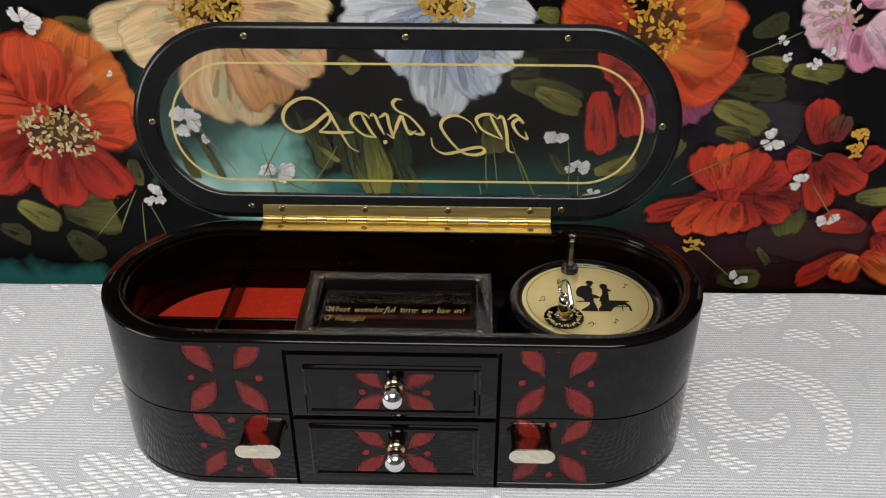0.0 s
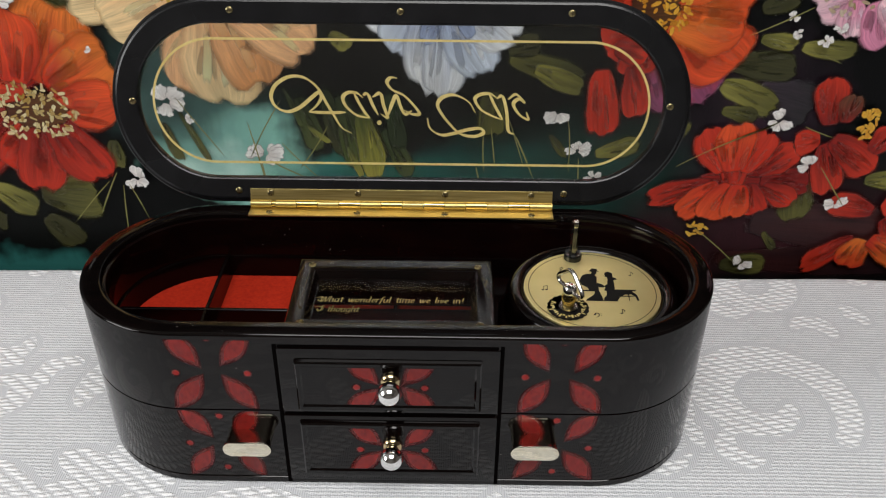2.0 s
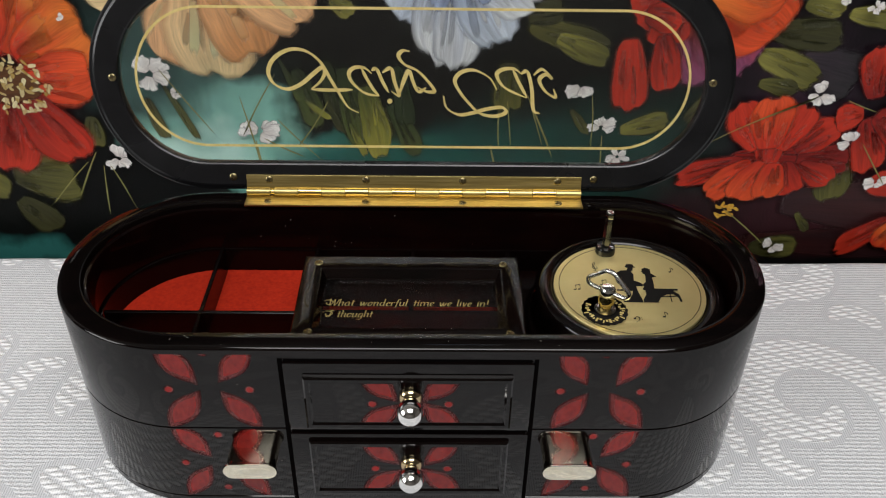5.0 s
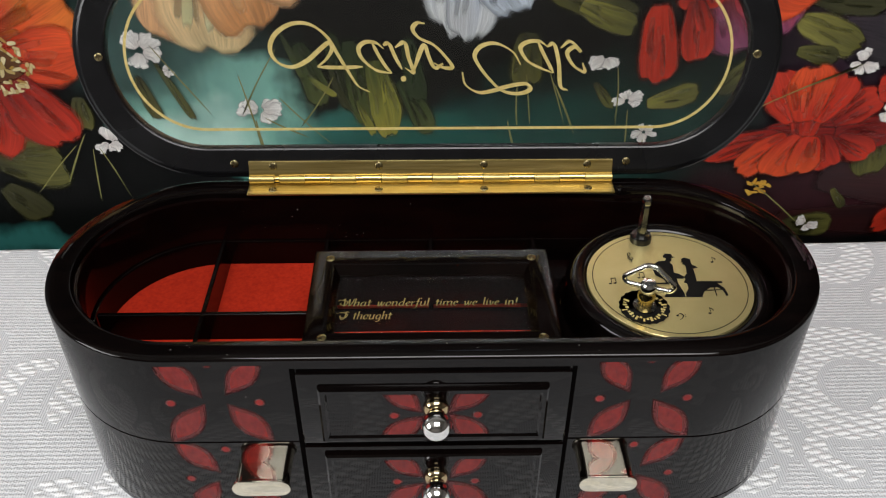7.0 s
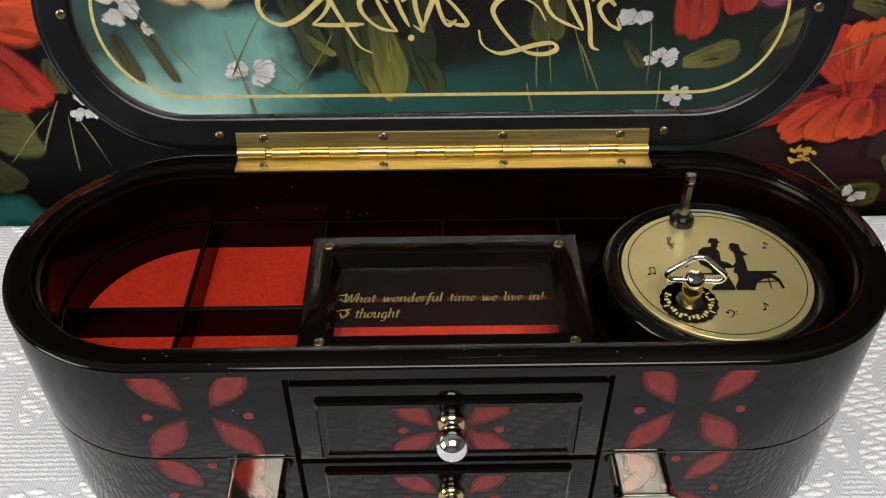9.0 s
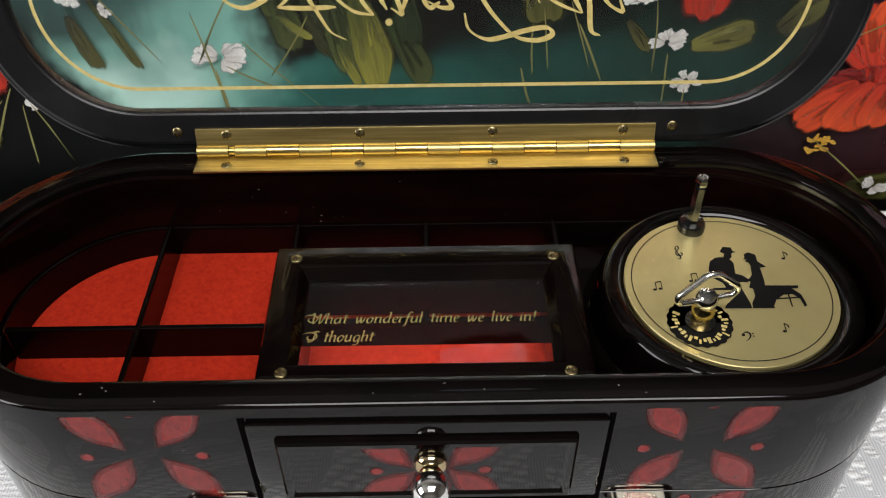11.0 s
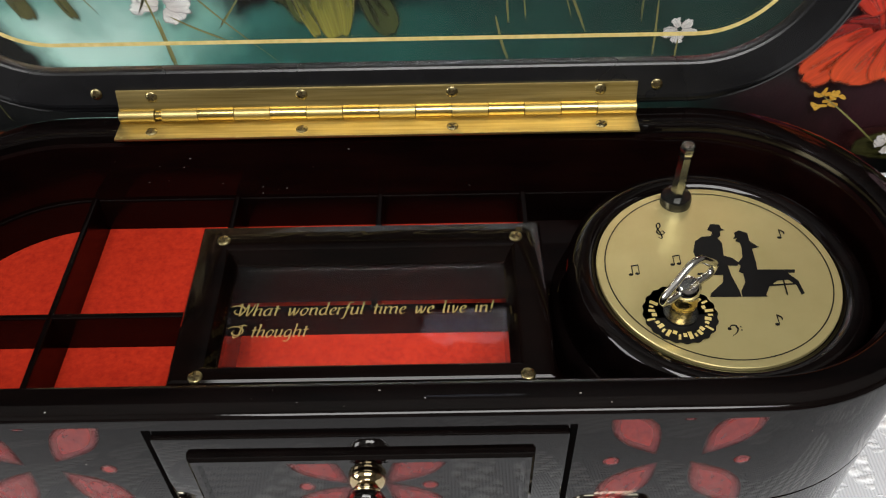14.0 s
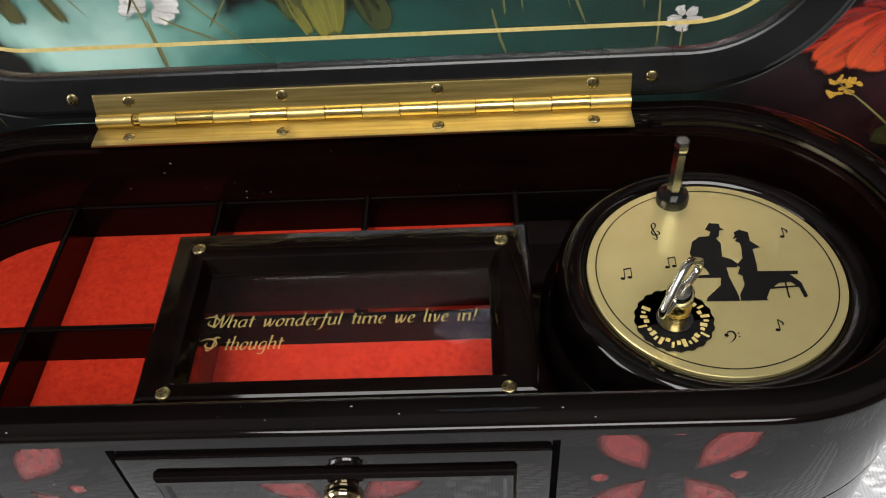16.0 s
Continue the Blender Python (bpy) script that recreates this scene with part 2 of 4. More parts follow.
GLAZES = (
    (-0.060, 0.054, 0.075, 0.028, (0.045, 0.20, 0.17), 1.8),
    (-0.108, 0.066, 0.058, 0.034, (0.26, 0.54, 0.46), 2.4),
    (-0.118, 0.056, 0.040, 0.020, (0.50, 0.74, 0.66), 1.3),
    (-0.125, 0.100, 0.060, 0.050, (0.05, 0.11, 0.10), 0.9),
    (0.010, 0.050, 0.125, 0.034, (0.013, 0.080, 0.066), 1.4),
    (0.100, 0.055, 0.100, 0.050, (0.012, 0.040, 0.032), 1.0),
    (-0.250, -0.012, 0.170, 0.016, (0.02, 0.10, 0.09), 1.2),
    (0.230, 0.030, 0.110, 0.050, (0.035, 0.010, 0.014), 1.0),
    (0.205, 0.090, 0.050, 0.060, (0.030, 0.016, 0.026), 0.9),
)
CANVAS = canvas_ground()

# ---- mesh helpers ----


def part(name, bm, mat, parent, label="", smooth=None):
    """Links a bmesh as one mesh object under a thing or a part."""
    me = bpy.data.meshes.new(name)
    bmesh.ops.recalc_face_normals(bm, faces=bm.faces)
    bm.to_mesh(me)
    bm.free()
    me.materials.append(mat)
    if smooth is not None:
        me.polygons.foreach_set("use_smooth", [True] * len(me.polygons))
        me.set_sharp_from_angle(angle=radians(smooth))
    ob = new(name, me)
    ob.parent = parent
    return tagged(ob, label)


def again(ob, m, parent=None):
    """The same piece once more, sharing its mesh."""
    twin = bpy.data.objects.new(ob.name.split(".")[0], ob.data)
    scene.collection.objects.link(twin)
    twin.parent = parent or ob.parent
    twin.matrix_basis = m
    return twin


def group_of(name, at=(0, 0, 0)):
    ob = new(name)
    ob.location = at
    return ob


def block(x0, x1, y0, y1, z0, z1, bevel=0.0, bm=None, segments=2):
    bm = bm or bmesh.new()
    made = bmesh.ops.create_cube(bm, size=1, matrix=Matrix.LocRotScale(((x0 + x1) / 2, (y0 + y1) / 2, (z0 + z1) / 2), None, (x1 - x0, y1 - y0, z1 - z0)))
    if bevel:
        edges = {e for v in made["verts"] for e in v.link_edges}
        bmesh.ops.bevel(bm, geom=list(edges), offset=bevel, segments=segments, affect="EDGES", profile=0.6)
    return bm


def stadium(half, y0, y1, inset=0.0, n=40):
    """The outline of a bar with round ends, counted anticlockwise."""
    r = (y1 - y0) / 2
    c, mid = half - r, (y0 + y1) / 2
    pts = []
    for side in (1, -1):
        for i in range(n + 1):
            a = side * (-math.pi / 2) + math.pi * i / n
            pts.append((side * c + (r - inset) * math.cos(a), mid + (r - inset) * math.sin(a)))
    return pts


def loft(rings, cap_first=False, cap_last=False, closed=False, bm=None):
    """Skin through rings of equally many 3D points."""
    bm = bm or bmesh.new()
    rows = [[bm.verts.new(p) for p in ring] for ring in rings]
    pairs = list(zip(rows, rows[1:])) + ([(rows[-1], rows[0])] if closed else [])
    for a, b in pairs:
        for i in range(len(a)):
            j = (i + 1) % len(a)
            bm.faces.new((a[i], a[j], b[j], b[i]))
    if cap_first:
        bm.faces.new(rows[0][::-1])
    if cap_last:
        bm.faces.new(rows[-1])
    return bm


def turned(profile, n=32, bm=None, cap=True):
    """A turned body round z, from (radius, height) pairs."""
    rings = [[(r * math.cos(2 * math.pi * i / n), r * math.sin(2 * math.pi * i / n), z) for i in range(n)] for r, z in profile]
    return loft(rings, cap, cap, bm=bm)


def tube(points, radius, n=10, closed=False):
    """A round wire along points."""
    pts = [Vector(p) for p in points]
    rings, side = [], Vector((0.0123, 0.9, 0.31)).normalized()
    for i, p in enumerate(pts):
        if closed:
            d = pts[(i + 1) % len(pts)] - pts[i - 1]
        else:
            d = pts[min(i + 1, len(pts) - 1)] - pts[max(i - 1, 0)]
        d.normalize()
        u = (side - d * side.dot(d)).normalized()
        w = d.cross(u)
        rings.append([p + radius * (u * math.cos(2 * math.pi * k / n) + w * math.sin(2 * math.pi * k / n)) for k in range(n)])
    return loft(rings, not closed, not closed, closed)


def smooth_line(points, steps=8):
    """A smooth curve through 2D points."""
    p = [Vector(q) for q in points]
    p = [2 * p[0] - p[1]] + p + [2 * p[-1] - p[-2]]
    out = []
    for i in range(1, len(p) - 2):
        a, b, c, d = p[i - 1:i + 3]
        for k in range(steps):
            t = k / steps
            out.append(0.5 * (2 * b + (c - a) * t + (2 * a - 5 * b + 4 * c - d) * t * t + (3 * b - a - 3 * c + d) * t ** 3))
    return out + [p[-2]]


def ribbon(bm, line, width, place, pen=0.7, taper=True):
    """A flat pen stroke along a 2D line; place maps it into space."""
    n = len(line)
    rows = []
    for i, p in enumerate(line):
        d = (line[min(i + 1, n - 1)] - line[max(i - 1, 0)]).normalized()
        thick = width * (0.45 + 0.55 * abs(d.cross(Vector((math.cos(pen), math.sin(pen))))))
        if taper:
            thick *= min(1.0, 0.35 + 4.0 * min(i, n - 1 - i) / n)
        s = Vector((-d.y, d.x)) * thick / 2
        rows.append([bm.verts.new(place(p + s)), bm.verts.new(place(p - s))])
    for a, b in zip(rows, rows[1:]):
        bm.faces.new((a[0], a[1], b[1], b[0]))


def disc(bm, x, y, r, place, n=16, ry=None):
    bm.faces.new([bm.verts.new(place(Vector((x + r * math.cos(2 * math.pi * i / n), y + (ry or r) * math.sin(2 * math.pi * i / n))))) for i in range(n)])


def polygon(bm, pts, place):
    bm.faces.new([bm.verts.new(place(Vector(p))) for p in pts])


# ---- room ----
X0, X1, Y0, Y1, Z0, Z1 = -2.2, 2.2, -2.4, 0.215, -0.76, 1.74
WINDOW = (-1.65, -0.25, 0.45, 1.60)


def structure(name, bm, mat, label):
    return tagged(part(name, bm, mat, None), label, name.split("_")[0], kind="structure")


def build_room():
    structure("floor", block(X0, X1, Y0, Y1, Z0 - 0.05, Z0), BOARDS, "brown wooden floor of the room")
    structure("ceiling", block(X0, X1, Y0, Y1, Z1, Z1 + 0.05), CEILING, "plain light painted ceiling")
    structure("wall_back", block(X0, X1, Y1, Y1 + 0.1, Z0, Z1), WALL, "plain grey wall behind the painting")
    structure("wall_front", block(X0, X1, Y0 - 0.1, Y0, Z0, Z1), WALL, "plain grey wall of the room")
    structure("wall_right", block(X1, X1 + 0.1, Y0 - 0.1, Y1 + 0.1, Z0, Z1), WALL, "plain grey side wall of the room")
    y0, y1, z0, z1 = WINDOW
    bm = block(X0 - 0.1, X0, Y0 - 0.1, y0, Z0, Z1)
    block(X0 - 0.1, X0, y1, Y1 + 0.1, Z0, Z1, bm=bm)
    block(X0 - 0.1, X0, y0, y1, Z0, z0, bm=bm)
    block(X0 - 0.1, X0, y0, y1, z1, Z1, bm=bm)
    structure("wall_left", bm, WALL, "plain grey wall with a window opening")


build_room()

# ---- table and cloth ----
CLOTH_BACK = 0.169


def build_table():
    table = tagged(group_of("table", (0, -0.25, Z0)), "wooden table under a white damask cloth", "table")
    part("tabletop", block(-0.62, 0.62, -0.42, 0.412, 0.725, 0.757, 0.004), WOOD, table)
    leg = part("leg", block(-0.03, 0.03, -0.03, 0.03, 0, 0.725, 0.003), WOOD, table)
    leg.location = (-0.56, -0.36, 0)
    for x, y in ((0.56, -0.36), (-0.56, 0.35), (0.56, 0.35)):
        again(leg, pose(x, y, 0))
    build_cloth()


def scroll(cx, cy, r0, r1, a0, turn, width):
    """A curled band: points on its line with the half width there."""
    out = []
    for i in range(40):
        t = i / 39
        a, r = radians(a0 + turn * t), r0 + (r1 - r0) * t
        out.append((cx + r * math.cos(a), cy + r * math.sin(a), width * math.sin(math.pi * min(1, 0.12 + t * 0.85)) ** 0.7))
    return out


def woven_figure(x, y):
    """How far each point of the cloth lies inside the repeating scrolls and leaves: 0.5 at their edge."""
    tx, ty = 0.25, 0.21
    column = np.floor(x / tx)
    u = x - column * tx
    v = (y + 0.5 * ty * (column % 2)) % ty
    bands = [scroll(0.060, 0.075, 0.040, 0.010, 200, -400, 0.0085), scroll(0.185, 0.060, 0.042, 0.012, -40, 380, 0.0080), scroll(0.120, 0.150, 0.050, 0.030, 20, 150, 0.0095),
             scroll(0.045, 0.165, 0.022, 0.006, 90, 420, 0.0055), scroll(0.205, 0.160, 0.026, 0.008, 120, -420, 0.0060), scroll(0.125, 0.030, 0.020, 0.016, 0, 330, 0.0050)]
    for k in range(7):
        a = radians(20 + 51 * k)
        bands.append([(0.125 + r * math.cos(a + 0.3 * r / 0.03), 0.098 + r * math.sin(a + 0.3 * r / 0.03), 0.0068 * math.sin(math.pi * (r - 0.004) / 0.036)) for r in np.linspace(0.005, 0.038, 12)])
    for k in range(9):
        bands.append(scroll(0.25 * ((k * 0.382) % 1), 0.21 * ((k * 0.29 + 0.1) % 1), 0.012, 0.009, 70 * k, 170, 0.0042))
    best = np.full(x.shape, -1.0)
    for band in bands:
        for px, py, w in band:
            du, dv = np.abs(u - px), np.abs(v - py)
            du, dv = np.minimum(du, tx - du), np.minimum(dv, ty - dv)
            best = np.maximum(best, w * 1.45 - np.hypot(du, dv))
    return np.clip(0.5 + best / 0.010, 0.0, 1.0)


def build_cloth():
    """The cloth: flat on the top, rolled over the edges and hanging."""
    xs = np.linspace(-0.632, 0.632, 527)
    front, back = -0.682, CLOTH_BACK
    ys = np.concatenate(([front - 0.008, front - 0.006, front - 0.003], np.linspace(front, back - 0.003, 330), [back - 0.001, back, back + 0.0005, back + 0.001]))
    zs = np.concatenate(([-0.22, -0.02, -0.005], np.zeros(330), [-0.0003, -0.002, -0.006, -0.2]))
    gx, gy = np.meshgrid(xs, ys)
    gz = np.repeat(zs[:, None], len(xs), 1) - 0.0005
    calm = np.clip((np.abs(gx) - 0.15) / 0.05, 0, 1) * (gz > -0.001)
    gz = gz + 0.0007 * calm * (np.sin(gx * 31 + gy * 17) * np.sin(gy * 43 - gx * 9))
    gy = gy + np.where(gy >= back - 0.002, 0.0005 * np.sin(gx * 57) * np.sin(gx * 23 + 1), 0.0)
    rows, columns = gx.shape
    n = rows * columns
    at = np.arange(n).reshape(rows, columns)
    faces = np.stack([at[:-1, :-1], at[:-1, 1:], at[1:, 1:], at[1:, :-1]], -1).reshape(-1, 4)
    verts = np.stack([gx, gy, gz], -1).reshape(-1, 3)
    for side, s in ((0, -1), (columns - 1, 1)):
        edge = at[3:-3, side]
        low = verts[edge] + (s * 0.006, 0, 0)
        low[:, 2] = -0.22
        k = len(verts) + np.arange(len(edge))
        verts = np.concatenate((verts, low))
        strip = np.stack([edge[:-1], edge[1:], k[1:], k[:-1]], -1)
        faces = np.concatenate((faces, strip[:, ::s]))
    me = bpy.data.meshes.new("tablecloth")
    me.from_pydata(verts, [], faces)
    me.attributes.new("figure", "FLOAT", "POINT").data.foreach_set("value", woven_figure(verts[:, 0], verts[:, 1]).astype(np.float32))
    me.polygons.foreach_set("use_smooth", [True] * len(me.polygons))
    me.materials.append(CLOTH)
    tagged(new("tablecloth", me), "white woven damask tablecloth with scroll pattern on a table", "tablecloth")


build_table()

# ---- the flower painting on the wall behind the table ----
painting = tagged(group_of("painting", (0, 0.19, 0)), "oil painting of large flowers on a black ground", "painting")
part("canvas", block(-0.46, 0.46, 0.0, 0.024, -0.030, 0.46, 0.002), CANVAS, painting)
LAYER = [0]


def next_layer():
    LAYER[0] += 1
    return -0.0003 - 0.000002 * LAYER[0]


class Dabs:
    """Flat strokes of paint gathered in one mesh, each with its pigment."""

    def __init__(self):
        self.bm = bmesh.new()
        self.col = self.bm.loops.layers.float_color.new("pigment")
        self.uv = self.bm.loops.layers.uv.new("uv")

    def stroke(self, base, tip, width, inner, outer, rag=0.2, round_end=0.62, n=16, m=10, body=1.0):
        """A petal or leaf from base to tip, its paint thinning out at the edge."""
        a, b = Vector(base), Vector(tip)
        d = b - a
        s = Vector((-d.y, d.x)).normalized()
        y, seed = next_layer(), random.random() * 50
        rows = []
        bend = random.uniform(-0.12, 0.12) * d.length
        for i in range(n + 1):
            t = i / n
            if t < round_end:
                w = width / 2 * (0.42 + 0.58 * math.sin(math.pi / 2 * t / round_end))
            else:
                w = width / 2 * math.sqrt(max(0.0, 1 - ((t - round_end) / (1 - round_end)) ** 2.6) + 0.03)
            row = []
            for j in range(m + 1):
                k = 2 * j / m - 1
                edge = 1.08 + rag * (noise.noise((math.copysign(1.7, k) + seed, t * 3.2, seed)) + 0.35 * noise.noise((seed, t * 9.0, math.copysign(1, k))))
                out = 1.04 + rag * 0.5 * (noise.noise((k * 2.2 + seed, 7.7, seed)) + 0.5 * noise.noise((k * 6, seed, 2.2))) * t
                p = a + d * t * out + s * (k * w * edge + bend * t * t)
                v = self.bm.verts.new((p.x, y, p.y))
                shade = min(1.0, max(0.0, t * 1.25 - 0.1 + 0.45 * noise.noise((k * 3 + seed, t * 1.5, 3.0))))
                cover = min(1.0, (1 - abs(k)) / 0.46) * min(1.0, (1 - t) / 0.14) * min(1.0, 0.25 + t / 0.12)
                row.append((v, [inner[c] + (outer[c] - inner[c]) * shade for c in range(3)] + [cover * body], (seed + k * 0.5, seed + t)))
            rows.append(row)
        for r0, r1 in zip(rows, rows[1:]):
            for j in range(m):
                quad = (r0[j], r0[j + 1], r1[j + 1], r1[j])
                face = self.bm.faces.new([q[0] for q in quad])
                for loop, q in zip(face.loops, quad):
                    loop[self.col] = q[1]
                    loop[self.uv].uv = q[2]

    def petal(self, base, tip, width, inner, outer, streaks=9):
        """A broad stroke with thinner dry streaks of lighter and darker paint over it."""
        self.stroke(base, tip, width, inner, outer)
        a, b = Vector(base), Vector(tip)
        d = b - a
        s = Vector((-d.y, d.x)).normalized()
        for i in range(streaks):
            k = random.uniform(-0.75, 0.75)
            t0 = random.uniform(0.0, 0.45)
            t1 = min(0.97 - 0.25 * k * k, t0 + random.uniform(0.3, 0.6))
            lift = random.choice((0.62, 0.75, 0.85, 1.2, 1.35, 1.5))
            tone = [tuple(min(0.75, c * lift + (0.015 if lift > 1 else 0.0)) for c in col) for col in (inner, outer)]
            w0, w1 = k * width * 0.26, k * width * 0.42
            self.stroke(a + d * t0 + s * w0, a + d * t1 + s * w1, width * random.uniform(0.08, 0.24), tone[0], tone[1], 0.2, 0.55, 10, 4, random.uniform(0.40, 0.62))

    def dabs(self, x, z, rx, rz, count, low, high, size=0.0026):
        """A cloud of small strokes: stamens and buds."""
        for i in range(count):
            a, r = random.uniform(0, 2 * math.pi), math.sqrt(random.random())
            p = Vector((x + rx * r * math.cos(a), z + rz * r * math.sin(a)))
            turn = random.uniform(0, 2 * math.pi)
            half = Vector((math.cos(turn), math.sin(turn))) * size * random.uniform(0.5, 1.1)
            k = random.random()
            tone = tuple(low[c] + (high[c] - low[c]) * k for c in range(3))
            self.stroke(p - half, p + half, size * random.uniform(0.6, 1.1), tone, tone, 0.35, 0.5, 6, 4)

    def done(self, name, label=""):
        me_name = part(name, self.bm, PAINT, painting, label)
        return me_name


def paint_glazes():
    d = Dabs()
    d.stroke((0.186, 0.001), (0.327, -0.005), 0.0272, (0.03, 0.008, 0.008), (0.012, 0.006, 0.008))
    d.done("painted_glaze", "thin teal and dark green glaze")
    d = Dabs()
    d.stroke((0.204, 0.027), (0.311, 0.025), 0.0442, (0.03, 0.012, 0.014), (0.04, 0.01, 0.01))
    d.done("painted_glaze", "thin teal and dark green glaze")
    d = Dabs()
    d.stroke((0.195, 0.112), (0.231, 0.102), 0.0374, (0.03, 0.02, 0.03), (0.02, 0.018, 0.02))
    d.done("painted_glaze", "thin teal and dark green glaze")


RED_DARK, RED, SCARLET, ORANGE = (0.17, 0.010, 0.008), (0.42, 0.029, 0.013), (0.59, 0.072, 0.019), (0.62, 0.155, 0.026)
PEACH, PEACH_DARK, CREAM = (0.72, 0.40, 0.20), (0.58, 0.26, 0.10), (0.74, 0.56, 0.30)
ICE, ICE_DARK, WHITE, NAVY = (0.54, 0.60, 0.70), (0.30, 0.36, 0.52), (0.70, 0.72, 0.75), (0.04, 0.06, 0.14)
PINK, ROSE, PLUM, BROWN = (0.60, 0.22, 0.34), (0.72, 0.48, 0.54), (0.20, 0.05, 0.11), (0.10, 0.04, 0.02)
OLIVE_DARK, OLIVE, OLIVE_PALE = (0.036, 0.036, 0.013), (0.095, 0.092, 0.024), (0.20, 0.185, 0.045)
LEAF_DARK, LEAF, LIME = (0.022, 0.036, 0.014), (0.065, 0.080, 0.022), (0.27, 0.25, 0.045)


def paint_leaf(base, tip, width, inner, outer):
    d = Dabs()
    d.petal(base, tip, width, inner, outer, 5)
    d.done("painted_leaf", "olive green brushed leaf")


def paint_leaves():
    paint_leaf((0.2303, 0.0642), (0.2359, 0.0281), 0.0250, OLIVE_DARK, OLIVE)
    paint_leaf((0.1766, 0.1291), (0.2172, 0.1278), 0.0233, OLIVE_DARK, OLIVE_DARK)
    paint_leaf((0.1744, 0.1170), (0.2105, 0.1043), 0.0207, OLIVE_PALE, OLIVE)
    paint_leaf((0.1779, 0.1010), (0.2001, 0.0976), 0.0120, OLIVE, OLIVE_DARK)
    paint_leaf((0.1918, 0.1434), (0.2131, 0.1402), 0.0120, OLIVE, OLIVE_PALE)
    paint_leaf((0.2149, 0.1389), (0.2454, 0.1338), 0.0147, OLIVE_PALE, OLIVE)
    paint_leaf((0.2705, 0.0569), (0.2933, 0.0591), 0.0160, OLIVE, OLIVE_PALE)
    paint_leaf((0.1949, -0.0047), (0.2242, -0.0043), 0.0187, OLIVE_DARK, OLIVE)
    paint_leaf((0.2178, 0.0203), (0.2282, 0.0076), 0.0067, OLIVE, OLIVE_DARK)
    paint_leaf((0.1424, 0.0784), (0.1624, 0.0936), 0.0167, OLIVE_DARK, OLIVE)
    paint_leaf((0.0689, 0.1708), (0.0822, 0.1671), 0.0113, OLIVE_PALE, OLIVE)
    paint_leaf((0.1890, 0.1590), (0.2095, 0.1655), 0.0153, OLIVE_DARK, OLIVE_DARK)
    paint_leaf((-0.2544, 0.0460), (-0.2290, 0.0298), 0.0207, OLIVE_PALE, OLIVE)
    paint_leaf((-0.2262, 0.0422), (-0.1883, 0.0407), 0.0367, OLIVE_DARK, OLIVE)
    paint_leaf((-0.2263, 0.0256), (-0.2085, 0.0043), 0.0233, OLIVE_DARK, OLIVE_DARK)
    paint_leaf((-0.2698, 0.0292), (-0.2496, 0.0210), 0.0167, OLIVE_DARK, OLIVE_DARK)
    paint_leaf((-0.2029, 0.1642), (-0.1784, 0.1579), 0.0133, OLIVE, OLIVE_DARK)
    paint_leaf((-0.1804, 0.1562), (-0.1891, 0.1463), 0.0100, OLIVE_DARK, OLIVE)
    paint_leaf((-0.1739, 0.0785), (-0.1758, 0.0590), 0.0133, OLIVE_DARK, OLIVE)
    paint_leaf((-0.0426, 0.1441), (-0.0328, 0.1341), 0.0120, OLIVE, OLIVE_PALE)
    paint_leaf((0.0548, 0.1314), (0.0981, 0.1180), 0.0200, OLIVE, OLIVE_DARK)
    paint_leaf((0.0698, 0.1247), (0.0979, 0.1127), 0.0167, OLIVE_PALE, OLIVE)
    paint_leaf((0.0472, 0.1122), (0.0464, 0.0830), 0.0207, OLIVE_DARK, OLIVE)
    paint_leaf((0.0546, 0.1348), (0.0739, 0.1384), 0.0167, OLIVE_DARK, OLIVE_DARK)
    paint_leaf((0.1081, 0.0723), (0.1349, 0.0784), 0.0147, OLIVE_PALE, OLIVE)
    paint_leaf((0.0811, 0.0853), (0.0918, 0.0694), 0.0067, OLIVE_DARK, OLIVE)
    paint_leaf((-0.0634, 0.1075), (-0.0506, 0.0723), 0.0153, LEAF_DARK, LEAF)
    paint_leaf((-0.0479, 0.1131), (-0.0404, 0.0686), 0.0147, LEAF_DARK, OLIVE_DARK)
    paint_leaf((-0.0598, 0.0893), (-0.0469, 0.0762), 0.0047, LEAF, LIME)
    paint_leaf((-0.0397, 0.1096), (-0.0285, 0.0609), 0.0173, LEAF_DARK, LEAF)
    paint_leaf((-0.0285, 0.0988), (-0.0163, 0.0551), 0.0187, LEAF, LIME)
    paint_leaf((-0.0153, 0.0879), (0.0031, 0.0574), 0.0147, LEAF_DARK, LEAF)
    paint_leaf((-0.0112, 0.1099), (-0.0053, 0.0729), 0.0133, LEAF_DARK, LEAF_DARK)
    paint_leaf((-0.0235, 0.0952), (-0.0220, 0.0727), 0.0033, LEAF, LIME)
    paint_leaf((-0.0714, 0.1128), (-0.0599, 0.0874), 0.0040, LEAF_DARK, LEAF)
    paint_leaf((-0.0365, 0.0763), (-0.0287, 0.0550), 0.0053, LEAF, LIME)
    paint_leaf((-0.1326, 0.0977), (-0.1182, 0.0637), 0.0053, LEAF, OLIVE)
    paint_leaf((-0.1423, 0.0902), (-0.1377, 0.0635), 0.0087, OLIVE_DARK, OLIVE)


def paint_flower(label, petals, stamens=None):
    d = Dabs()
    for base, tip, width, inner, outer in petals:
        d.petal(base, tip, width * 1.22, inner, outer)
    if stamens:
        x, z, rx, rz, count, low, high = stamens
        if count > 60:
            d.stroke((x - rx * 0.7, z), (x + rx * 0.7, z), rz * 1.3, (0.06, 0.018, 0.008), (0.09, 0.035, 0.01), 0.5)
        d.dabs(x, z, rx, rz, count, low, high)
    d.done("painted_flower", label)


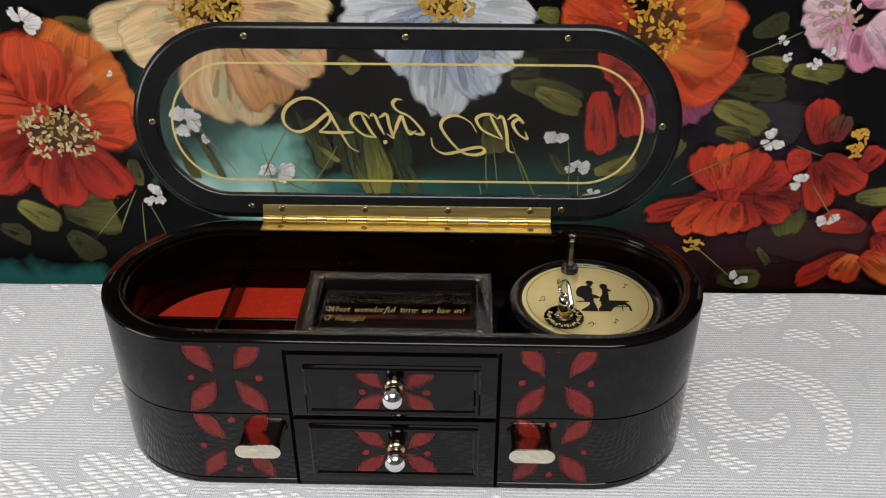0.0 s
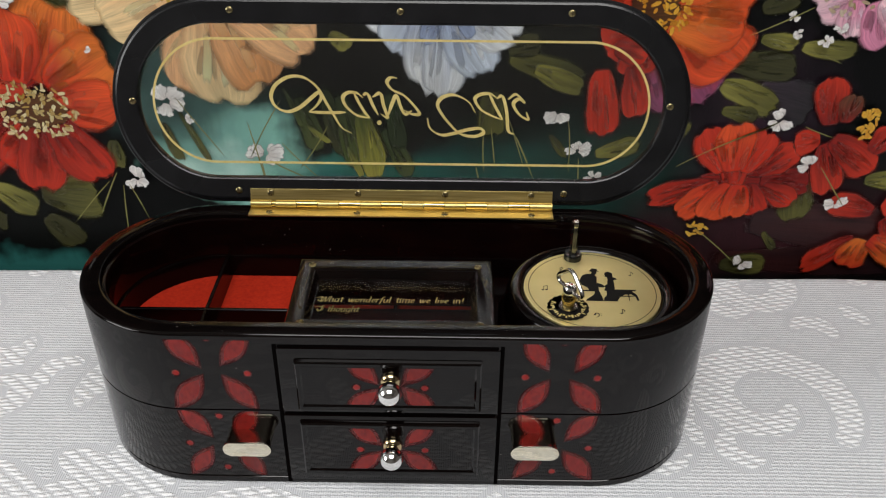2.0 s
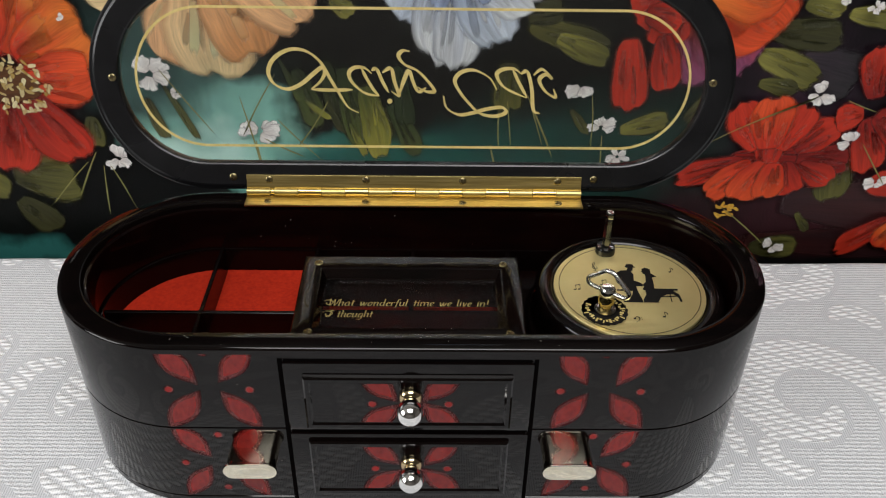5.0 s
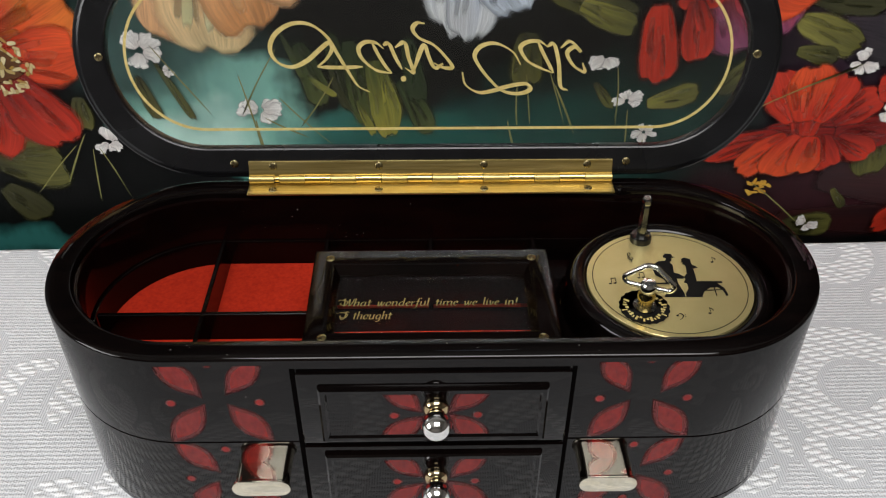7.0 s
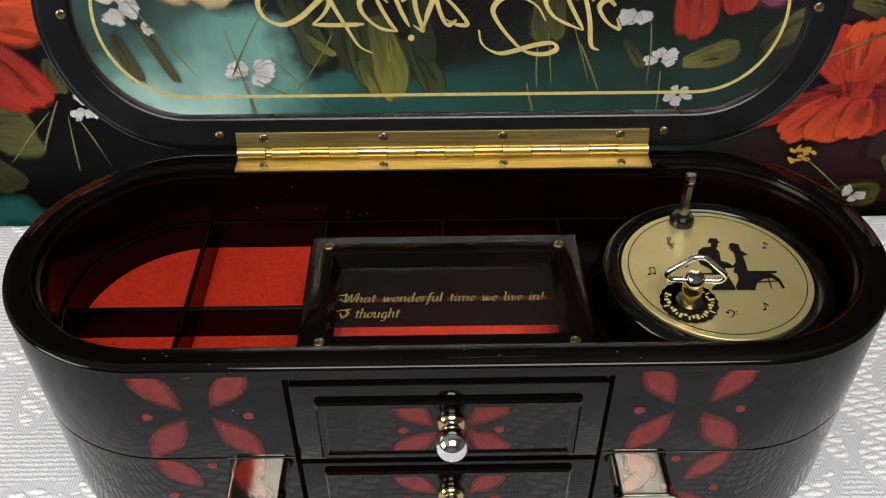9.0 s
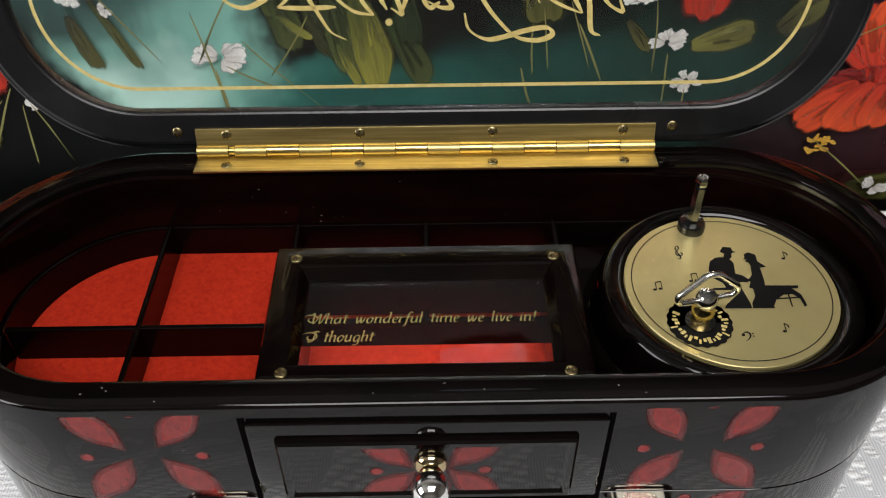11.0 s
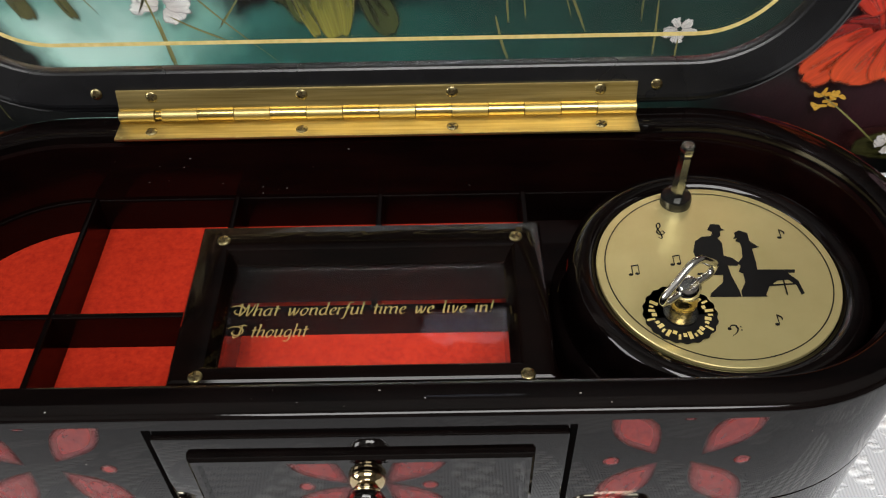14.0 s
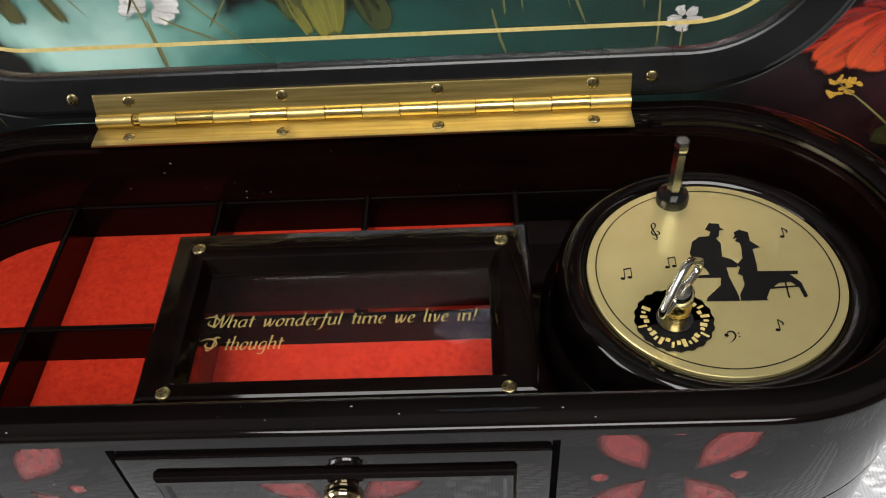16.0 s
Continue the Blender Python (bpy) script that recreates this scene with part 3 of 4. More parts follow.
def paint_flowers():
    paint_flower("red orange flower in thick brush strokes", (
        ((-0.2145, 0.1078), (-0.2423, 0.1558), 0.0500, RED_DARK, RED),
        ((-0.2166, 0.1060), (-0.2684, 0.1109), 0.0400, RED, SCARLET),
        ((-0.2102, 0.1115), (-0.1866, 0.1578), 0.0500, RED, ORANGE),
        ((-0.2239, 0.1113), (-0.2162, 0.1560), 0.0367, RED, SCARLET),
        ((-0.2059, 0.1079), (-0.1650, 0.1260), 0.0367, RED, ORANGE),
        ((-0.2080, 0.0988), (-0.1666, 0.0992), 0.0300, RED, SCARLET),
        ((-0.2231, 0.0931), (-0.2729, 0.0578), 0.0367, RED_DARK, RED),
        ((-0.2188, 0.0894), (-0.2355, 0.0563), 0.0267, RED, RED),
        ((-0.2148, 0.0913), (-0.2202, 0.0444), 0.0283, RED_DARK, RED),
        ((-0.2092, 0.0932), (-0.1867, 0.0489), 0.0283, RED_DARK, RED),
    ), (-0.2157, 0.0950, 0.0250, 0.0183, 150, (0.30, 0.18, 0.03), (0.66, 0.58, 0.34)))
    paint_flower("peach flower in thick brush strokes", (
        ((-0.1170, 0.1696), (-0.1830, 0.1595), 0.0267, PEACH, CREAM),
        ((-0.1143, 0.1664), (-0.1651, 0.1431), 0.0367, PEACH, CREAM),
        ((-0.1100, 0.1632), (-0.1307, 0.1105), 0.0317, PEACH, PEACH),
        ((-0.1068, 0.1632), (-0.1049, 0.0999), 0.0400, PEACH, CREAM),
        ((-0.1015, 0.1665), (-0.0780, 0.1145), 0.0367, PEACH, PEACH_DARK),
        ((-0.0984, 0.1665), (-0.0512, 0.1373), 0.0367, PEACH, PEACH),
        ((-0.0976, 0.1728), (-0.0441, 0.1700), 0.0367, PEACH, CREAM),
        ((-0.1090, 0.1821), (-0.1306, 0.2031), 0.0367, CREAM, CREAM),
        ((-0.0964, 0.1822), (-0.0693, 0.2034), 0.0367, PEACH, CREAM),
    ), (-0.1152, 0.1711, 0.0207, 0.0133, 130, (0.32, 0.16, 0.02), (0.66, 0.44, 0.08)))
    paint_flower("white flower in thick brush strokes", (
        ((0.0141, 0.1704), (-0.0407, 0.1748), 0.0300, ICE, WHITE),
        ((0.0141, 0.1689), (-0.0260, 0.1525), 0.0267, ICE_DARK, WHITE),
        ((0.0157, 0.1689), (-0.0056, 0.1326), 0.0300, ICE_DARK, ICE),
        ((0.0172, 0.1689), (0.0039, 0.1118), 0.0250, ICE_DARK, WHITE),
        ((0.0188, 0.1689), (0.0222, 0.1084), 0.0233, ICE_DARK, WHITE),
        ((0.0204, 0.1689), (0.0387, 0.1209), 0.0267, ICE_DARK, ICE),
        ((0.0220, 0.1689), (0.0592, 0.1416), 0.0283, ICE_DARK, WHITE),
        ((0.0219, 0.1721), (0.0690, 0.1677), 0.0283, ICE, WHITE),
        ((0.0172, 0.1657), (0.0124, 0.1379), 0.0100, NAVY, ICE_DARK),
        ((0.0220, 0.1658), (0.0350, 0.1414), 0.0080, NAVY, ICE_DARK),
    ), (0.0188, 0.1730, 0.0167, 0.0080, 80, (0.55, 0.25, 0.03), (0.62, 0.45, 0.10)))
    paint_flower("red crimson flower in thick brush strokes", (
        ((0.1263, 0.1585), (0.0827, 0.1740), 0.0317, RED, SCARLET),
        ((0.1271, 0.1521), (0.1061, 0.1387), 0.0267, RED_DARK, RED),
        ((0.1342, 0.1455), (0.1544, 0.1026), 0.0367, RED_DARK, PLUM),
        ((0.1401, 0.1489), (0.1732, 0.1099), 0.0300, RED, PLUM),
        ((0.1397, 0.1522), (0.1807, 0.1240), 0.0400, RED, SCARLET),
        ((0.1389, 0.1586), (0.1838, 0.1525), 0.0434, ORANGE, SCARLET),
        ((0.1345, 0.1681), (0.1652, 0.1898), 0.0400, SCARLET, ORANGE),
        ((0.1282, 0.1422), (0.1273, 0.1218), 0.0200, RED_DARK, RED),
    ), (0.1324, 0.1602, 0.0200, 0.0233, 130, (0.45, 0.16, 0.01), (0.74, 0.42, 0.05)))
    paint_flower("pink flower in thick brush strokes", (
        ((0.2419, 0.1720), (0.2170, 0.1592), 0.0217, PINK, ROSE),
        ((0.2381, 0.1751), (0.2148, 0.1841), 0.0217, ROSE, ROSE),
        ((0.2373, 0.1657), (0.2375, 0.1447), 0.0167, PINK, ROSE),
        ((0.2496, 0.1658), (0.2580, 0.1383), 0.0250, PINK, PINK),
        ((0.2519, 0.1689), (0.2786, 0.1500), 0.0283, ROSE, PINK),
        ((0.2435, 0.1782), (0.2555, 0.1903), 0.0267, PINK, ROSE),
    ), (0.2338, 0.1672, 0.0150, 0.0117, 30, (0.30, 0.22, 0.10), (0.60, 0.50, 0.40)))
    paint_flower("red poppy in thick brush strokes", (
        ((0.1710, 0.0576), (0.2215, 0.0562), 0.0150, RED_DARK, RED_DARK),
        ((0.1931, 0.0499), (0.1906, 0.0752), 0.0170, RED, RED_DARK),
        ((0.2074, 0.0580), (0.2388, 0.0565), 0.0183, RED_DARK, RED_DARK),
        ((0.2049, 0.0619), (0.2255, 0.0794), 0.0183, RED_DARK, RED),
        ((0.1963, 0.0618), (0.2066, 0.0897), 0.0200, RED, RED),
        ((0.1860, 0.0617), (0.1687, 0.0892), 0.0193, RED, RED),
        ((0.1912, 0.0617), (0.1867, 0.0946), 0.0227, RED, SCARLET),
        ((0.1817, 0.0557), (0.1434, 0.0412), 0.0153, RED_DARK, RED),
        ((0.2098, 0.0541), (0.2315, 0.0412), 0.0147, RED_DARK, RED),
        ((0.1853, 0.0550), (0.1615, 0.0332), 0.0173, RED, SCARLET),
        ((0.2009, 0.0552), (0.2089, 0.0339), 0.0173, RED_DARK, RED),
        ((0.1923, 0.0551), (0.1805, 0.0294), 0.0200, RED, SCARLET),
        ((0.1968, 0.0551), (0.1963, 0.0308), 0.0167, RED, SCARLET),
    ), (0.1761, 0.0230, 0.0067, 0.0047, 18, (0.60, 0.30, 0.03), (0.66, 0.40, 0.06)))
    paint_flower("red bud flower in thick brush strokes", (
        ((0.2411, 0.0926), (0.2346, 0.1221), 0.0187, RED_DARK, RED),
        ((0.2490, 0.0945), (0.2498, 0.1125), 0.0133, RED_DARK, BROWN),
        ((0.2378, 0.0852), (0.2227, 0.0813), 0.0160, RED, RED),
        ((0.2398, 0.0833), (0.2522, 0.0507), 0.0187, RED_DARK, RED),
        ((0.2428, 0.0852), (0.2742, 0.0667), 0.0200, RED_DARK, RED),
        ((0.2685, 0.0762), (0.2781, 0.0912), 0.0147, RED_DARK, RED),
    ), (0.2623, 0.0947, 0.0050, 0.0120, 34, (0.60, 0.28, 0.03), (0.66, 0.38, 0.05)))
    paint_flower("low red flower in thick brush strokes", (
        ((0.2816, 0.0370), (0.2522, 0.0427), 0.0167, RED_DARK, RED),
        ((0.2851, 0.0370), (0.3062, 0.0494), 0.0200, RED, RED),
        ((0.2879, 0.0330), (0.2999, 0.0207), 0.0167, RED_DARK, RED),
        ((0.2756, 0.0182), (0.2438, -0.0017), 0.0160, RED_DARK, RED),
        ((0.2791, 0.0182), (0.2734, -0.0034), 0.0193, ORANGE, RED),
        ((0.2827, 0.0183), (0.3122, 0.0016), 0.0200, RED, ORANGE),
    ))
    paint_flower("red tulip in thick brush strokes", (
        ((0.1233, 0.1286), (0.1318, 0.0969), 0.0160, RED_DARK, RED),
        ((0.1072, 0.1268), (0.1117, 0.0856), 0.0187, RED, RED),
        ((0.1125, 0.1387), (0.1322, 0.1355), 0.0167, RED_DARK, RED),
    ))


def paint_upper_flower():
    """A pale flower higher up the canvas, seen only in the glass of the cover."""
    paint_flower("pale blue flower in thick brush strokes", (
        ((0.032, 0.372), (0.006, 0.392), 0.0306, ICE_DARK, ICE),
        ((0.034, 0.372), (0.032, 0.397), 0.0306, ICE_DARK, WHITE),
        ((0.035, 0.372), (0.058, 0.390), 0.0306, ICE_DARK, ICE),
        ((0.032, 0.370), (0.003, 0.367), 0.0272, ICE_DARK, ICE_DARK),
        ((0.035, 0.370), (0.062, 0.365), 0.0272, ICE_DARK, WHITE),
        ((0.034, 0.370), (0.030, 0.351), 0.0272, ICE_DARK, ICE),
    ))


def paint_blossoms():
    for x, z, r in ((-0.22, 0.163, 0.0102), (-0.137, 0.104, 0.0129), (-0.163, 0.054, 0.0088), (-0.084, 0.072, 0.0116), (0.085, 0.1, 0.0095), (0.098, 0.076, 0.0075), (0.109, 0.058, 0.0068), (0.211, 0.096, 0.0082), (0.235, 0.068, 0.0075), (0.256, 0.043, 0.0068), (0.208, -0.001, 0.0068), (0.226, 0.143, 0.0044), (0.211, 0.147, 0.0037), (0.206, 0.156, 0.0037), (-0.177, 0.134, 0.0027), (0.233, 0.15, 0.0041), (-0.125, 0.094, 0.0041)):
        d = Dabs()
        for k in range(6):
            a = random.uniform(0, 6.28)
            e = random.uniform(0.7, 1.15)
            p = Vector((x + 0.1 * r * math.cos(a), z + 0.1 * r * math.sin(a)))
            q = Vector((x + e * r * math.cos(a), z + 0.85 * e * r * math.sin(a)))
            d.stroke(p, q, r * random.uniform(0.6, 1.0), (0.60, 0.55, 0.53), (0.78, 0.76, 0.74), 0.5)
        d.done("painted_blossom", "small white blossom")


def paint_stems():
    for a, b, w in (((-0.174, 0.059), (-0.191, 0.03), 0.00119),
                    ((-0.172, 0.051), (-0.176, 0.017), 0.00102),
                    ((-0.179, 0.053), (-0.208, 0.025), 0.00085),
                    ((-0.169, 0.051), (-0.157, 0.022), 0.00102),
                    ((0.155, 0.065), (0.205, 0.098), 0.00085),
                    ((0.183, 0.145), (0.218, 0.16), 0.00085),
                    ((0.226, 0.093), (0.244, 0.085), 0.00085),
                    ((0.241, 0.068), (0.261, 0.041), 0.00085),
                    ((-0.046, 0.091), (-0.062, 0.06), 0.00102),
                    ((-0.083, 0.068), (-0.062, 0.054), 0.00102),
                    ((0.091, 0.096), (0.097, 0.062), 0.00085),
                    ((0.057, 0.096), (0.069, 0.062), 0.00085),
                    ((0.047, 0.092), (0.051, 0.062), 0.00085),
                    ((-0.072, 0.106), (-0.096, 0.071), 0.00085),
                    ((0.171, 0.027), (0.204, 0.002), 0.00085),
                    ((-0.133, 0.108), (-0.11, 0.071), 0.00085),
                    ((-0.093, 0.093), (-0.082, 0.042), 0.00102),
                    ((-0.087, 0.067), (-0.085, 0.044), 0.00136),
                    ((-0.075, 0.08), (-0.047, 0.045), 0.00102),
                    ((0.039, 0.066), (0.043, 0.043), 0.00136),
                    ((0.061, 0.086), (0.075, 0.056), 0.00119),
                    ((0.043, 0.086), (0.042, 0.06), 0.00102),
                    ((0.099, 0.072), (0.101, 0.043), 0.00102),
                    ((0.109, 0.054), (0.109, 0.042), 0.00102)):
        d = Dabs()
        d.stroke(a, b, w, (0.26, 0.23, 0.08), (0.18, 0.18, 0.06), 0.4, 0.5)
        d.done("painted_stem", "thin olive stem")


paint_glazes()
paint_leaves()
paint_flowers()
paint_upper_flower()
paint_blossoms()
paint_stems()


# ---- the musical jewellery box ----
HALF, DEPTH, RIM = 0.1402, 0.1045, 0.0845
SEAM = 0.044
MID = 0.0010
box = tagged(group_of("jewellery_box"), "black lacquered musical jewellery box with open glass lid", "jewellery box")


def ring(inset, z):
    return [(MID + x, y, z) for x, y in stadium(HALF, 0, DEPTH, inset)]


def build_body():
    lower = part("lower_tier", loft([ring(0.0012, 0), ring(0.0002, 0.0006), ring(0.0002, 0.0034), ring(0.0009, 0.0039), ring(0, 0.0046), ring(0, SEAM - 0.0004), ring(0.0008, SEAM)], True, True), LACQUER, box, "glossy black lower drawer tier", 30)
    upper = part("upper_tier", loft([ring(0.0008, SEAM), ring(0, SEAM + 0.0004), ring(0, RIM - 0.0013), ring(0.0004, RIM - 0.0004), ring(0.0013, RIM), ring(0.0078, RIM), ring(0.0087, RIM - 0.0003), ring(0.0091, RIM - 0.0012), ring(0.0092, RIM - 0.003), ring(0.0101, RIM - 0.0032), ring(0.0101, 0.0475)], True, True), LACQUER, box, "glossy black upper tier with rounded rim", 46)
    part("inner_wall", loft([ring(0.0094, RIM - 0.0028), ring(0.0104, RIM - 0.0034), ring(0.0106, RIM - 0.0040), ring(0.0106, 0.0476), ring(0.0102, 0.0476), ring(0.0102, RIM - 0.0036)], closed=True), INNER, box, "dark red lacquered inner wall", 30)
    # inner tray liner, ending in a ledge below the rim
    def inner(inset, z):
        return [(MID + x, y, z) for x, y in stadium(HALF, 0, DEPTH, inset)]
    part("tray_liner", loft([inner(0.0107, 0.0480), inner(0.0107, 0.0604), inner(0.0109, 0.0610), inner(0.0113, 0.0612), inner(0.0117, 0.0610), inner(0.0119, 0.0604), inner(0.0119, 0.0480)], closed=True), DIVIDER, box, smooth=40)
    felt = part("felt_lining", loft([inner(0.0112, 0.0476), inner(0.0112, 0.0492)], True, True), FELT, box, "red felt tray lining")
    # dividers
    def wall(x0, x1, y0, y1):
        return block(x0, x1, y0, y1, 0.0478, 0.0622, 0.0007, None, 3)
    part("divider", wall(-0.1265, -0.0430, 0.0462, 0.0480), DIVIDER, box)
    part("divider", block(-0.0430, 0.0435, 0.0490, 0.0508, 0.0478, 0.0600, 0.0006), DIVIDER, box)
    cross = part("divider", wall(-0.0009, 0.0009, 0.0112, 0.0933), DIVIDER, box)
    cross.location = (-0.0868, 0, 0)
    for x in (-0.0436, 0.0426):
        again(cross, pose(x, 0, 0))
    part("divider", wall(-0.0013, 0.0005, 0.0508, 0.0933), DIVIDER, box)
    # dark floor of the well under the music drum
    part("well_floor", block(0.0437, 0.095, 0.0112, 0.0923, 0.0493, 0.0500), INNER, box)
    return lower, upper


lower_tier, upper_tier = build_body()


def lens(length, width, n=14):
    """A pointed petal along +x."""
    top = [(length * (i / n - 0.5), width / 2 * math.sin(math.pi * i / n) ** 1.0) for i in range(n + 1)]
    return top + [(x, -y) for x, y in reversed(top[1:-1])]


def soft_shape(points, m, low, high):
    """A flat inlay whose pigment thins out towards its edge, cut off at two heights."""
    bm = bmesh.new()
    fade = bm.loops.layers.float_color.new("pigment")
    rows = []
    for k, tone in ((1.12, 0.0), (1.0, 0.28), (0.88, 0.68), (0.70, 0.92), (0.02, 0.95)):
        rows.append([(bm.verts.new(m @ Vector((x * k, 0.0, z * k))), tone) for x, z in points])
    for a, b in zip(rows, rows[1:]):
        for i in range(len(a)):
            j = (i + 1) % len(a)
            quad = (a[i], a[j], b[j], b[i])
            face = bm.faces.new([v for v, _ in quad])
            for loop, (_, tone) in zip(face.loops, quad):
                loop[fade] = (tone, tone, tone, 1)
    for z, side in ((low, -1), (high, 1)):
        geom = list(bm.verts) + list(bm.edges) + list(bm.faces)
        bmesh.ops.bisect_plane(bm, geom=geom, plane_co=(0, 0, z), plane_no=(0, 0, side), clear_outer=True)
    bm.normal_update()
    for face in bm.faces:
        if face.normal.y > 0:
            face.normal_flip()
    return bm


def flower(cx, cz, y, parent, low, high, dx=0.0108, dz=0.0118, size=1.0, dots=((-0.0148, -0.001), (0.0148, -0.001), (0.0, 0.0175))):
    """Four red petals and small dots inlaid in a front."""
    for sx, sz in ((-1, 1), (1, 1), (-1, -1), (1, -1)):
        turn = math.degrees(math.atan2(sz * dz * 1.2, sx * dx * 0.85)) + random.uniform(-5, 5)
        m = pose(cx + sx * dx, y, cz + sz * dz, 0, -turn, 0)
        k = size * random.uniform(0.94, 1.06)
        part("petal", soft_shape(lens(0.0220 * k, 0.0094 * k), m, low, high), PETAL, parent, "soft red petal")
    for x, z in dots:
        r = 0.0018
        ring_points = [(r * math.cos(2 * math.pi * i / 12), r * math.sin(2 * math.pi * i / 12)) for i in range(12)]
        part("petal_dot", soft_shape(ring_points, pose(cx + x, y, cz + z), low, high), PETAL, parent)


def build_fronts():
    for cx in (-0.0730, 0.0708):
        flower(cx, 0.0652, -0.00003, upper_tier, SEAM + 0.0008, RIM - 0.0030)
        flower(cx, 0.0252, -0.00003, lower_tier, 0.0048, SEAM - 0.0008, dots=((-0.0148, -0.001), (0.0148, -0.001), (0.0, -0.0155), (0.0, 0.0150)))
    for name, z0, z1, axis in (("upper_drawer", 0.0448, 0.0788, 0.0626), ("lower_drawer", 0.0042, 0.0426, 0.0262)):
        drawer = part(name, block(-0.0450, 0.0454, -0.0016, 0.004, z0, z1, 0.0007), LACQUER, box, "glossy black drawer front with red petals", 35)
        # raised bevelled panel
        px, p0, p1 = 0.0382, z0 + 0.0026, z1 - 0.0052
        if name == "lower_drawer":
            p0 = z0 + 0.0055
            p1 = z1 - 0.0025
        rings = []
        for inset, y in ((0, -0.0016), (0.0002, -0.0030), (0.0009, -0.0036), (0.0022, -0.0036), (0.0030, -0.0029)):
            rings.append([(-px + inset, y, p0 + inset), (px - inset, y, p0 + inset), (px - inset, y, p1 - inset), (-px + inset, y, p1 - inset)])
        part("raised_panel", loft(rings, False, True), LACQUER, drawer, smooth=20)
        flower(0.0008, (p0 + p1) / 2 + 0.0006, -0.00293, drawer, p0 + 0.0032, p1 - 0.0032, 0.0118, 0.0086, 0.95, ((-0.0140, -0.001), (0.0140, -0.001)))
        # turned knob
        knob = part("knob", turned([(0.0042, 0), (0.0044, 0.0006), (0.0042, 0.0014), (0.0034, 0.0022), (0.0026, 0.0027), (0.0031, 0.0031), (0.0031, 0.0037), (0.0026, 0.0041), (0.0026, 0.0050)], 28), KNOB_STEM, drawer, "gilt knob stem", 40)
        knob.matrix_basis = pose(0.0008, -0.0029, axis + 0.0012, 90, 0, 0)
        bm = bmesh.new()
        bmesh.ops.create_uvsphere(bm, u_segments=32, v_segments=20, radius=0.0050, matrix=Matrix.Translation((0, 0, 0.0078)))
        part("knob_ball", bm, CHROME, knob, "polished chrome ball", 60)
    # no gap is cut: matte black strips on the front stand for its shade
    bm = block(-0.0468, -0.0450, -0.0002, 0.002, 0.0010, 0.0800)
    part("drawer_gap_shade", bm, GAP_SHADE, box)
    part("drawer_gap_shade", block(0.0454, 0.0470, -0.0002, 0.002, 0.0010, 0.0800), GAP_SHADE, box)
    part("drawer_gap_shade", block(-0.0446, 0.0446, -0.0002, 0.002, 0.0788, 0.0798), GAP_SHADE, box)
    part("drawer_gap_shade", block(-0.0446, 0.0446, -0.0002, 0.002, 0.0426, 0.0448), GAP_SHADE, box)
    for cx in (-0.0606, 0.0615):
        build_pull(cx, 0.0296)


def build_pull(cx, cz):
    """A chrome tab with an oval section, standing out of the front."""
    def oval(half, r, y):
        return [(cx + x, y, cz + z) for x, z in stadium(half, -r, r, n=14)]
    part("pull", loft([oval(0.0096, 0.0032, 0.001), oval(0.0096, 0.0032, -0.0074), oval(0.0102, 0.0038, -0.0078), oval(0.0104, 0.0040, -0.0084), oval(0.0102, 0.0038, -0.0091), oval(0.0095, 0.0031, -0.0094)], True, True), PULL, lower_tier, "polished chrome drawer pull", 35)


build_fronts()


def screw_mesh(r=0.0017):
    return turned([(r, -0.001), (r, 0.0001), (r * 0.86, 0.0003), (r * 0.45, 0.0004), (r * 0.1, 0.00042)], 16)


def cross_mesh(r=0.0017):
    bm = block(-r * 0.62, r * 0.62, -r * 0.13, r * 0.13, 0.0002, 0.00052)
    return block(-r * 0.13, r * 0.13, -r * 0.62, r * 0.62, 0.0002, 0.00049, bm=bm)


SCREW_FIRST = []


def screw(parent, m, turn):
    """A small cross-headed screw facing local z."""
    m = m @ pose(0, 0, 0, 0, 0, turn)
    if not SCREW_FIRST:
        s = part("screw", screw_mesh(), SCREW, parent, "small brass screw", 50)
        c = part("screw_slot", cross_mesh(), SCREW_DARK, s)
        s.matrix_basis = m
        SCREW_FIRST.extend((s, c))
    else:
        again(SCREW_FIRST[1], Matrix(), again(SCREW_FIRST[0], m, parent))


